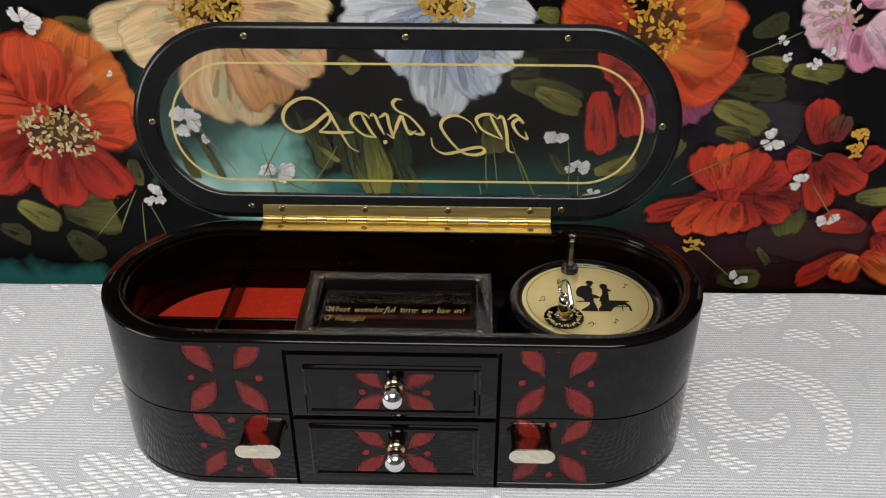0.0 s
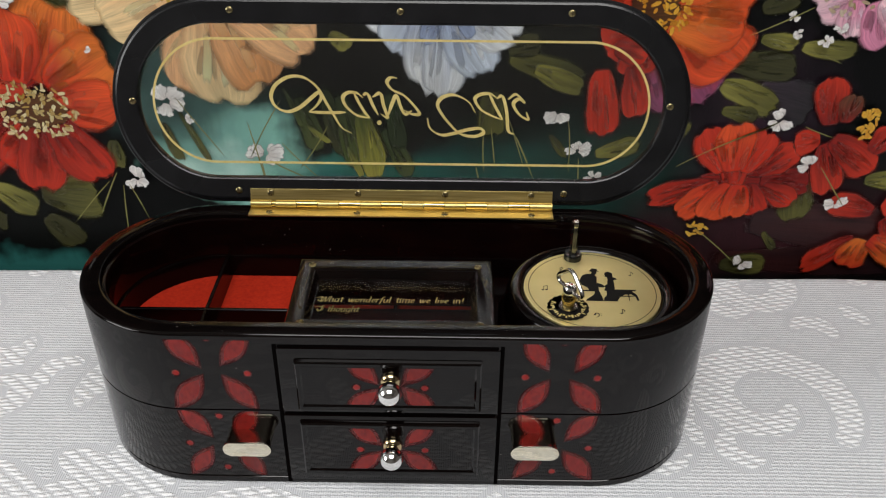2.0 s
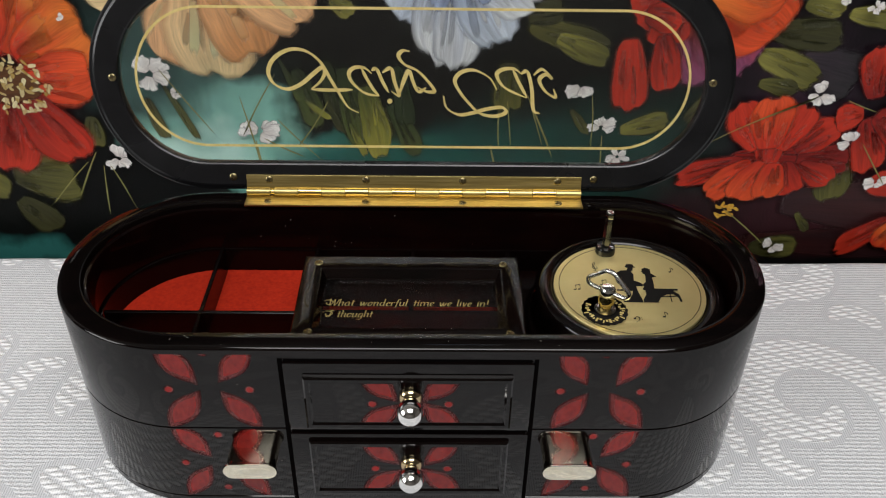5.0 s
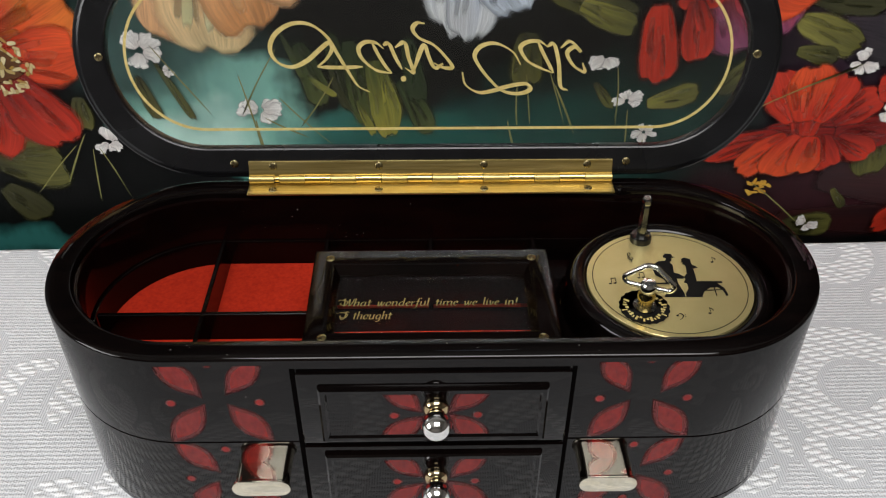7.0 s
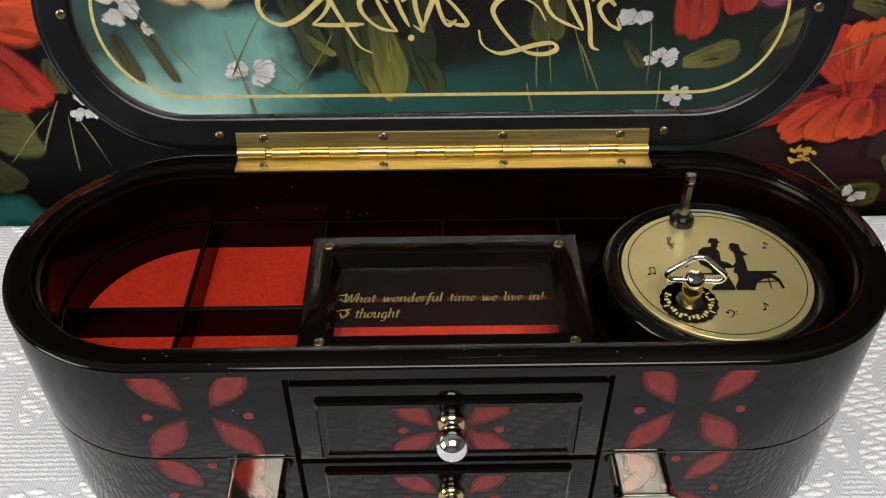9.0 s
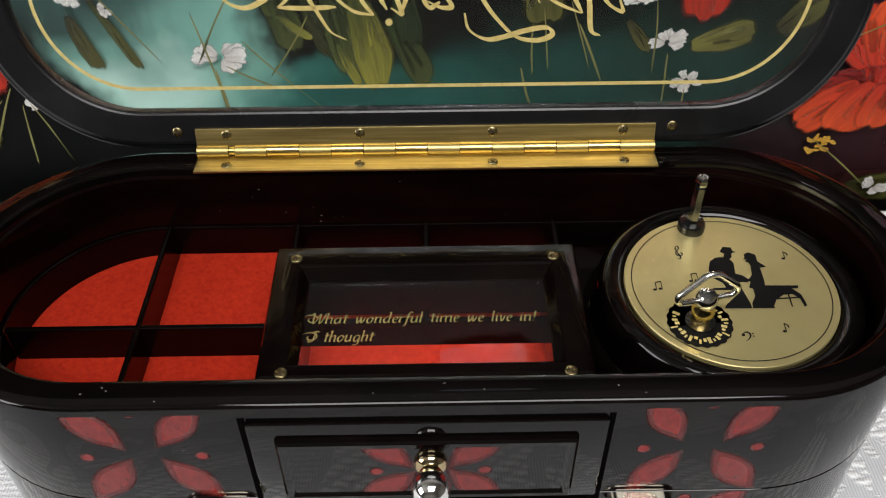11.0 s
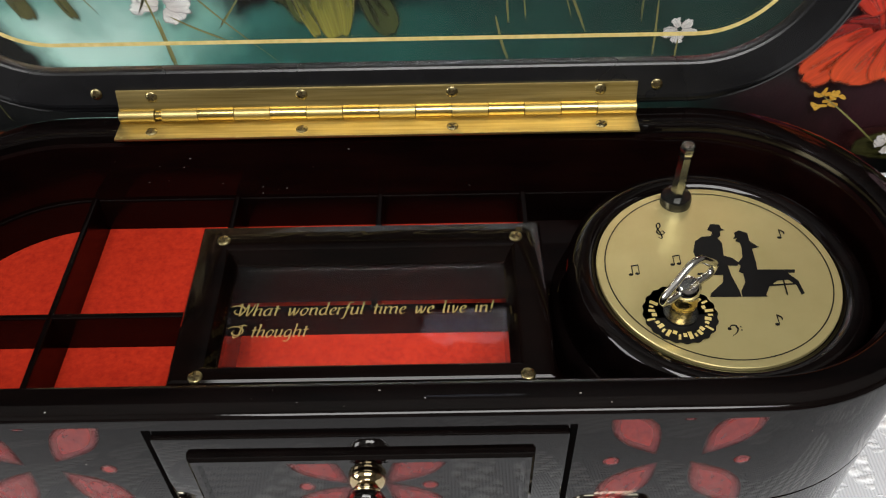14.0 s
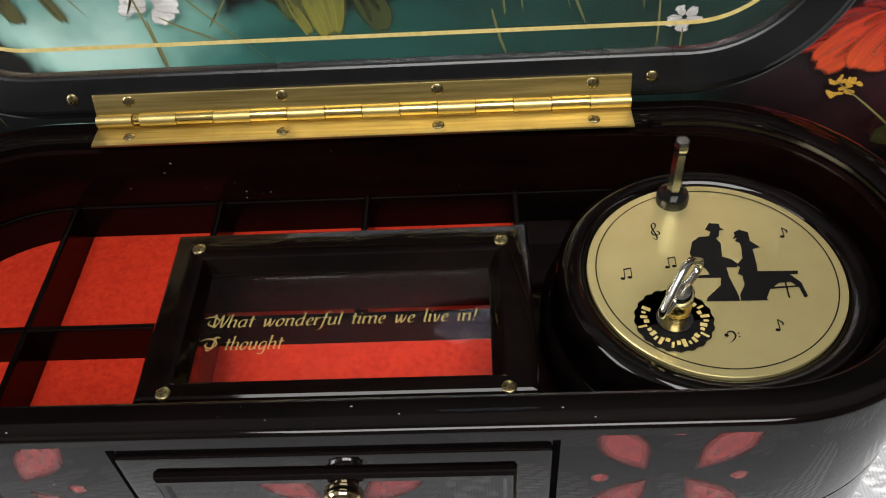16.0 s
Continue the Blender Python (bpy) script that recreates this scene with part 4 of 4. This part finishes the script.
def pen_line(text):
    """Strokes of a slanted pen hand, letter by letter, in heights of a small letter."""
    def stem(x, low=0.0, high=1.0):
        return [(x - 0.12, high - 0.10), (x, high), (x, (low + high) / 2), (x, low + 0.12), (x + 0.14, low + 0.04)]

    def arch(x):
        return [(x, 0.65), (x + 0.14, 0.90), (x + 0.32, 1.0), (x + 0.44, 0.86), (x + 0.44, 0.12), (x + 0.58, 0.04)]

    def bowl(x):
        return [(x + 0.46, 0.92), (x + 0.24, 1.0), (x + 0.02, 0.72), (x, 0.28), (x + 0.16, 0.0), (x + 0.36, 0.18), (x + 0.46, 0.60)]

    def cup(x):
        return [(x - 0.10, 0.90), (x, 1.0), (x, 0.26), (x + 0.14, 0.0), (x + 0.34, 0.14), (x + 0.44, 0.50)]

    def tick(x):
        return [(x - 0.08, 0.88), (x, 1.0), (x + 0.06, 0.30), (x + 0.12, 0.0), (x + 0.28, 0.40), (x + 0.36, 1.0)]

    hand = {
        "h": ([stem(0, 0, 1.75), arch(0)], 0.75), "a": ([bowl(0), stem(0.46)], 0.78), "t": ([stem(0.1, 0, 1.4), [(-0.12, 0.98), (0.38, 1.02)]], 0.50),
        "w": ([tick(0), tick(0.36)], 0.95), "v": ([tick(0)], 0.60), "o": ([bowl(0), [(0.46, 0.6), (0.46, 0.85), (0.30, 1.0)]], 0.72), "n": ([stem(0), arch(0)], 0.75),
        "d": ([bowl(0), stem(0.46, 0, 1.75)], 0.80), "e": ([[(0.04, 0.45), (0.30, 0.60), (0.36, 0.86), (0.22, 1.0), (0.02, 0.70), (0.02, 0.25), (0.18, 0.0), (0.42, 0.16)]], 0.60),
        "r": ([stem(0), [(0, 0.65), (0.16, 0.92), (0.36, 0.98)]], 0.52), "f": ([[(0.50, 1.62), (0.34, 1.80), (0.18, 1.55), (0.12, 0.6), (0.04, -0.45), (-0.18, -0.62)], [(-0.10, 0.98), (0.38, 1.02)]], 0.52),
        "u": ([cup(0), stem(0.44)], 0.78), "l": ([stem(0, 0, 1.75)], 0.34), "i": ([stem(0), [(0.02, 1.34), (0.10, 1.46)]], 0.34), "m": ([stem(0), arch(0), arch(0.44)], 1.18),
        "g": ([bowl(0), [(0.46, 1.0), (0.46, -0.2), (0.30, -0.58), (0.0, -0.52)]], 0.76), "!": ([[(0.12, 1.75), (0.06, 0.45)], [(0.02, 0.02), (0.06, 0.12)]], 0.3),
        "W": ([[(-0.1, 1.5), (0.10, 1.75), (0.18, 0.9), (0.26, 0.0), (0.50, 0.7), (0.66, 1.6)], [(0.56, 1.5), (0.68, 1.6), (0.74, 0.8), (0.82, 0.0), (1.06, 0.8), (1.16, 1.75)]], 1.35),
        "I": ([[(0.75, 1.6), (0.45, 1.75), (0.42, 1.0), (0.36, 0.2), (0.10, 0.0), (-0.1, 0.2)], [(0.05, 1.5), (0.45, 1.72), (0.80, 1.6)]], 0.85),
    }
    x, letters = 0.0, []
    for c in text:
        if c == " ":
            x += 0.62
            continue
        lines, step = hand[c]
        letters.append([[(x + px, py) for px, py in line] for line in lines])
        x += step
    return letters, x


PANE_TILT = -5.5


def build_cover():
    """The framed glass cover with gilt writing over the middle of the tray."""
    x0, x1, y0, y1, top = -0.0440, 0.0438, 0.0112, 0.0610, 0.0812
    rings = []
    for inset, z in ((0, 0.0622), (0, top - 0.0012), (0.0006, top - 0.0003), (0.0016, top), (0.0068, top - 0.0002), (0.0078, top - 0.0006), (0.0090, top - 0.0030), (0.0096, top - 0.0040), (0.0100, top - 0.0042), (0.0100, 0.0622)):
        rings.append([(x0 + inset, y0 + inset * 0.62, z), (x1 - inset, y0 + inset * 0.62, z), (x1 - inset, y1 - inset * 1.1, z), (x0 + inset, y1 - inset * 1.1, z)])
    cover = part("glass_cover", loft(rings, closed=True), FRAME, box, "black lacquered frame with a lettered glass pane", 25)
    pane = part("pane", block(-0.0343, 0.0341, -0.0165, 0.0166, -0.0016, 0, 0), COVER_GLASS, cover, "clear glass with gilt writing")
    pane.matrix_basis = pose(0, 0.0337, 0.0754, -PANE_TILT, 0, 0)
    pane.visible_shadow = False
    for i, (x, y) in enumerate(((-0.0378, 0.0556), (0.0372, 0.0553), (-0.0373, 0.0130), (0.0372, 0.0124))):
        screw(cover, pose(x, y, top), 20 + 37 * i)
    for text, x, y, want in (("What wonderful time we live in!", -0.0325, 0.0349, 0.0632), ("I thought", -0.0325, 0.0287, 0.0182)):
        strokes, width = pen_line(text)
        k = want / width
        for letter in strokes:
            bm = bmesh.new()
            for line in letter:
                ribbon(bm, smooth_line(line, 5), 0.16, lambda p: (x + k * p.x + 0.00042 * p.y, y - 0.0337 + 0.00205 * p.y, 0.0002), 0.75)
            part("gilt_letter", bm, GILT, pane)
    # curled flourishes before the capitals
    bm = bmesh.new()
    for cx, cy in ((-0.0322, 0.0364), (-0.0320, 0.0303)):
        spiral = [(cx + (0.0006 + 0.0019 * k / 14) * math.cos(0.5 * k + 2.2), cy + (0.0005 + 0.0013 * k / 14) * math.sin(0.5 * k + 2.2)) for k in range(15)]
        ribbon(bm, smooth_line(spiral, 4), 0.0004, lambda p: (p.x, p.y - 0.0337, 0.0002))
    part("gilt_flourish", bm, GILT, pane)


build_cover()

# ---- the music drum with its plate, pin and key ----
DRUM = (0.0885, 0.0480)
PLATE_Z = 0.0750


def build_drum():
    drum = part("music_drum", turned([(0.0415, 0.0502), (0.0415, 0.0600), (0.0405, 0.0612), (0.0392, 0.0618), (0.0388, 0.0660), (0.0384, 0.0715), (0.0376, 0.0742), (0.0360, 0.0757), (0.0344, 0.0760), (0.0326, 0.0756), (0.0312, 0.0746), (0.0309, 0.0738)], 72), LACQUER, box, "round black drum of the musical movement", 40)
    drum.location = (*DRUM, 0)
    part("plate", turned([(0.0306, 0.0738), (0.0306, PLATE_Z - 0.0002), (0.0304, PLATE_Z)], 96), PLATE, drum, "pale gold round plate with black figures", 30)

    def on_plate(p):
        return (p.x - DRUM[0], p.y - DRUM[1], PLATE_Z + 0.00012)

    # printed ring
    bm = bmesh.new()
    n = 96
    ra, rb = 0.02825, 0.02855
    loft([[(r * math.cos(2 * math.pi * i / n), r * math.sin(2 * math.pi * i / n), PLATE_Z + 0.00012) for i in range(n)] for r in (ra, rb)], bm=bm)
    part("printed_ring", bm, INK, drum)
    # printed silhouette: two seated shapes at a bench, all in plain outline
    bm = bmesh.new()

    depth = [0]

    def shape(points):
        depth[0] += 1
        lift = 0.000012 * depth[0]
        polygon(bm, [(0.0830 + 0.0001 * x, 0.0390 + 0.0001 * y) for x, y in points], lambda p: (p.x - DRUM[0], p.y - DRUM[1], PLATE_Z + 0.00012 + lift))

    shape([(60, 233), (74, 255), (98, 252), (99, 237), (107, 231), (94, 227), (90, 209), (81, 201), (89, 184), (83, 139), (103, 130), (117, 113), (110, 102), (86, 103), (86, 73), (95, 18), (95, -2), (17, -1), (22, 11), (60, 47), (66, 71), (1, 72), (3, 80), (41, 82), (36, 101), (11, 122), (7, 154), (20, 192), (40, 208), (65, 210), (72, 224)])
    shape([(129, 220), (144, 229), (164, 219), (162, 189), (182, 166), (162, 161), (160, 112), (157, 88), (252, 86), (249, 75), (217, 74), (152, 74), (142, 45), (160, -3), (97, -2), (99, 17), (116, 46), (118, 75), (108, 81), (118, 102), (112, 110), (130, 132), (136, 168), (135, 183), (125, 190), (132, 200), (121, 197), (129, 209)])
    shape([(155, 80), (228, 78), (250, 48), (254, 6), (245, 1), (241, 33), (226, 51), (198, 49), (173, 31), (155, -2), (117, -1), (135, 45)])
    shape([(211, 52), (215, 52), (212, 2), (208, 2)])
    shape([(173, 31), (174, 37), (241, 40), (239, 35)])
    part("printed_figure", bm, INK, drum, "black printed silhouette shapes")
    # notes
    bm = bmesh.new()

    def note(x, y, flip=1, beam=False):
        disc(bm, x, y, 0.0006, on_plate, 10, 0.00045)
        ribbon(bm, [Vector((x + 0.0005 * flip, y)), Vector((x + 0.0006 * flip, y + 0.0030))], 0.00028, on_plate, taper=False)
        if beam:
            disc(bm, x + 0.0017, y + 0.0003, 0.0006, on_plate, 10, 0.00045)
            ribbon(bm, [Vector((x + 0.0022, y + 0.0003)), Vector((x + 0.0023, y + 0.0033))], 0.00028, on_plate, taper=False)
            ribbon(bm, [Vector((x + 0.0005, y + 0.0029)), Vector((x + 0.0024, y + 0.0033))], 0.0006, on_plate, taper=False)
        else:
            ribbon(bm, smooth_line([(x + 0.0006 * flip, y + 0.0030), (x + 0.0016 * flip, y + 0.0020), (x + 0.0014 * flip, y + 0.0012)], 4), 0.00045, on_plate)

    def printed(name):
        part(name, bm, INK, drum)
        return bmesh.new()

    note(0.0663, 0.0468, 1, True)
    bm = printed("printed_note")
    note(0.0775, 0.0500, 1, True)
    bm = printed("printed_note")
    note(0.1074, 0.0590)
    bm = printed("printed_note")
    note(0.0990, 0.0300)
    bm = printed("printed_note")
    ribbon(bm, smooth_line([(0.0756, 0.0600), (0.0764, 0.0594), (0.0766, 0.0606), (0.0758, 0.0640), (0.0766, 0.0652), (0.0768, 0.0640), (0.0756, 0.0622), (0.0760, 0.0610), (0.0774, 0.0612), (0.0772, 0.0622), (0.0763, 0.0618)], 6), 0.00045, on_plate)
    bm = printed("printed_clef")
    ribbon(bm, smooth_line([(0.0872, 0.0290), (0.0878, 0.0298), (0.0888, 0.0298), (0.0892, 0.0288), (0.0886, 0.0276), (0.0874, 0.0266)], 6), 0.00055, on_plate)
    disc(bm, 0.0872, 0.0289, 0.0005, on_plate, 10)
    disc(bm, 0.0900, 0.0294, 0.00022, on_plate, 8)
    disc(bm, 0.0900, 0.0284, 0.00022, on_plate, 8)
    part("printed_clef", bm, INK, drum)
    # scalloped paper label round the key
    kx, ky = 0.0762, 0.0335
    bm = bmesh.new()
    pts = [((0.0090 + 0.0002 * math.cos(20 * a)) * math.cos(a), (0.0090 + 0.0002 * math.cos(20 * a)) * math.sin(a)) for a in (2 * math.pi * i / 104 for i in range(160))]
    loft([[(kx - DRUM[0] + x, ky - DRUM[1] + y, PLATE_Z + 0.0002) for x, y in pts], [(kx - DRUM[0] + x, ky - DRUM[1] + y, PLATE_Z + 0.0005) for x, y in pts]], False, True, bm=bm)
    label = part("key_label", bm, INK, drum, "black scalloped paper label with gilt marks")
    bm = bmesh.new()
    for i in range(26):
        a = radians(150 + 270 * i / 25)
        r0 = 0.0058 + (0.0, 0.0008, 0.0003)[i % 3]
        r1 = r0 + (0.0021, 0.0010, 0.0016, 0.0012)[i % 4]
        c, s = Vector((math.cos(a), math.sin(a))), Vector((-math.sin(a), math.cos(a))) * (0.00050, 0.00030, 0.00042)[i % 3]
        polygon(bm, [(kx + c.x * r + k * s.x, ky + c.y * r + k * s.y) for r, k in ((r0, -1), (r0, 1), (r1, 1), (r1, -1))], lambda p: (p.x - DRUM[0], p.y - DRUM[1], PLATE_Z + 0.0006))
    part("gilt_mark", bm, GOLD, label)
    part("key_socket", turned([(0.0042, PLATE_Z + 0.0005), (0.0042, PLATE_Z + 0.0012), (0.0030, PLATE_Z + 0.0013)], 28), STEEL, label).location = (kx - DRUM[0], ky - DRUM[1], 0)
    # dancer's pin
    pin = part("pin", turned([(0.0019, 0), (0.0018, 0.0165), (0.0015, 0.0172), (0.0020, 0.0180), (0.0021, 0.0196), (0.0017, 0.0205)], 6), STEEL, drum, "dark steel pin in a black collar", 30)
    pin.location = (0.0826 - DRUM[0], 0.0733 - DRUM[1], PLATE_Z)
    part("collar", turned([(0.0042, 0), (0.0042, 0.0022), (0.0038, 0.0030), (0.0022, 0.0031)], 28), surface("black_plastic", (0.004, 0.004, 0.004), (0.008, 0.008, 0.007), (0.06, 0.12)), pin, smooth=40)
    # winding key: turned stem and a bent wire bow
    key = part("winding_key", turned([(0.0027, 0), (0.0027, 0.0030), (0.0032, 0.0036), (0.0032, 0.0056), (0.0028, 0.0062), (0.0028, 0.0074)], 28), BRASS_SHINY, box, "brass winding key with a bent wire bow", 35)
    part("key_head", turned([(0.0028, 0.0070), (0.0031, 0.0076), (0.0031, 0.0098), (0.0024, 0.0108), (0.0008, 0.0110)], 28), NICKEL, key, smooth=40)
    bow = []
    for cx, cz, a0, a1, r in ((-0.0066, 0.0108, 268, 128, 0.0021), (0.0, 0.0136, 118, 62, 0.0046), (0.0066, 0.0108, 52, -88, 0.0021)):
        for k in range(10):
            a = radians(a0 + (a1 - a0) * k / 9)
            bow.append((cx + r * math.cos(a), 0, cz + r * math.sin(a)))
    part("key_bow", tube(bow, 0.00095, 10, True), NICKEL, key, "bent nickel wire bow", 60)
    return key, (kx, ky, PLATE_Z + 0.0010)


winding_key, KEY_AT = build_drum()

# ---- lid and hinge ----
LEAN_BACK = 16.5
LID_HALF, LID_H = 0.1394, 0.0990


def build_lid():
    frame_m = pose(0, 0.1022, 0.0866, 90 - LEAN_BACK, 0, 0)

    def ring_at(inset, z):
        return [(x, y, z) for x, y in stadium(LID_HALF, 0, LID_H, inset, 48)]

    # local x along the box, y up the lid, z towards the viewer
    lid = part("lid", loft([ring_at(0.0010, -0.0150), ring_at(0, -0.0140), ring_at(0, -0.0022), ring_at(0.0006, -0.0018), ring_at(0.0016, -0.0017), ring_at(0.0020, -0.0004), ring_at(0.0030, 0), ring_at(0.0118, 0), ring_at(0.0124, -0.0003), ring_at(0.0128, -0.0010), ring_at(0.0130, -0.0022), ring_at(0.0130, -0.0050), ring_at(0.0070, -0.0150)], closed=True), SATIN, box, "satin black lid frame with oval glass", 18)
    lid.matrix_basis = frame_m
    glass = part("lid_glass", loft([ring_at(0.0129, -0.0044), ring_at(0.0129, -0.0022)], True, True), GLASS, lid, "clear oval glass with gilt line and lettering")
    glass.visible_shadow = False
    bm = loft([ring_at(0.0194, -0.0021), ring_at(0.0205, -0.0021)])
    part("gilt_line", bm, GOLD, lid)
    strokes = [
        [(490, 348), (440, 320), (400, 255), (365, 195), (320, 115), (255, 65), (180, 60), (110, 100), (82, 160), (105, 215), (165, 240), (230, 215), (290, 165), (325, 140), (338, 165), (315, 205), (275, 240)],
        [(275, 240), (370, 243), (463, 240)],
        [(552, 165), (520, 140), (475, 138), (448, 165), (465, 210), (520, 255), (585, 268)],
        [(505, 140), (530, 190), (560, 240), (585, 268)],
        [(550, 150), (575, 145), (600, 200), (628, 252)],
        [(600, 160), (640, 140), (655, 200), (675, 264), (640, 245)],
        [(675, 264), (700, 190), (722, 150), (740, 200), (765, 246), (800, 228)],
        [(725, 62), (692, 60), (674, 85), (702, 122), (760, 150), (810, 200), (838, 243), (800, 245), (760, 225)],
        [(880, 265), (895, 320), (950, 352), (1010, 345), (1080, 325), (1150, 316), (1168, 340), (1120, 358), (1050, 345), (990, 290), (945, 230), (932, 190), (960, 155), (1020, 145), (1090, 180), (1125, 235)],
        [(1235, 160), (1200, 137), (1150, 140), (1122, 165), (1150, 215), (1200, 245), (1262, 270)],
        [(1195, 140), (1225, 200), (1265, 270)],
        [(1232, 160), (1262, 150), (1285, 230), (1296, 325), (1328, 345)],
        [(1290, 165), (1330, 138), (1375, 182), (1345, 162), (1318, 188), (1348, 240), (1395, 266), (1385, 228)],
    ]

    def on_glass(p):
        return (-0.0704 + p.x * 9.45e-5, 0.0672 - p.y * 9.3e-5, -0.0021)

    for stroke in strokes:
        bm = bmesh.new()
        ribbon(bm, smooth_line(stroke, 8), 20, on_glass, 0.6)
        part("gilt_letter_stroke", bm, GOLD, lid)
    bm = bmesh.new()
    disc(bm, 633, 292, 12, on_glass, 12)
    part("gilt_letter_dot", bm, GOLD, lid)
    for i, (x, v) in enumerate(((-0.129, 0.0495), (0.129, 0.0495), (-0.0802, 0.0062), (0.0802, 0.0062), (-0.0800, 0.0922), (0.0, 0.0922), (0.0800, 0.0922))):
        screw(lid, pose(x, v, 0.0001), 15 + 41 * i)
    # brass piano hinge: a leaf on the lid, a leaf on the rim, knuckles between
    hinge = part("hinge_leaf", block(-0.0743, 0.0747, 0.0008, 0.0074, 0.0002, 0.0009, 0.0002), BRASS, lid, "brushed brass hinge leaf")
    for i, x in enumerate((-0.0643, -0.0213, 0.0217, 0.0641)):
        screw(lid, pose(x, 0.0053, 0.0009), 30 + 50 * i)
    part("hinge_leaf", block(-0.0743, 0.0747, 0.0922, 0.1006, RIM + 0.0001, RIM + 0.0009, 0.0002), BRASS, box, "brushed brass hinge leaf")
    for i, x in enumerate((-0.0643, -0.0213, 0.0217, 0.0641)):
        screw(box, pose(x, 0.0954, RIM + 0.0009), 12 + 64 * i)
    edges = [-0.0743, -0.0640] + [-0.0620 + 0.01045 * k for k in range(13)] + [0.0747]
    for i, (a, b) in enumerate(zip(edges, edges[1:])):
        r = 0.0019 if b - a > 0.003 else 0.0013
        bm = tube([(a + 0.0001, 0, 0), (a + 0.0003, 0, 0), (b - 0.0003, 0, 0), (b - 0.0001, 0, 0)], r, 16)
        knuckle = part("hinge_knuckle", bm, BRASS_SHINY if i % 2 else BRASS, box, smooth=40)
        knuckle.location = (0, 0.1012, RIM + 0.0022 + (0.0001 if i % 2 else 0))


build_lid()


def build_dust():
    """A few pale specks of dust on the dark lacquer."""
    bm = bmesh.new()
    rng = random.Random(7)
    for i in range(44):
        kind = rng.random()
        if kind < 0.45:
            c, n = Vector((rng.uniform(-0.085, 0.05), DEPTH - 0.0108, rng.uniform(0.062, 0.080))), Vector((0, -1, 0))
        elif kind < 0.75:
            c, n = Vector((rng.uniform(-0.09, 0.09), rng.uniform(0.002, 0.007), RIM + 0.0001)), Vector((0, 0, 1))
        else:
            c, n = Vector((rng.uniform(-0.09, 0.10), -0.0006, rng.uniform(0.008, 0.080))), Vector((0, -1, 0))
        if n.y and c.y < 0 and abs(c.x) < 0.046:
            continue
        u = Vector((1, 0, 0))
        w = n.cross(u)
        r = rng.uniform(0.00006, 0.00016)
        a = rng.uniform(0, 3)
        e = rng.uniform(1.0, 2.6)
        bm.faces.new([bm.verts.new(c + u * (r * e * math.cos(a + k * 1.2566)) + w * (r * math.sin(a + k * 1.2566))) for k in range(5)])
    tagged(part("dust", bm, DUST, box), kind="stuff")


build_dust()


def motions():
    rows = []
    for t in range(0, 17):
        rows.append((float(t), pose(*KEY_AT, 0, 0, KEY_START + KEY_RATE * t)))
    walk(winding_key, rows)


KEY_START, KEY_RATE = -77.0, 8.1
motions()
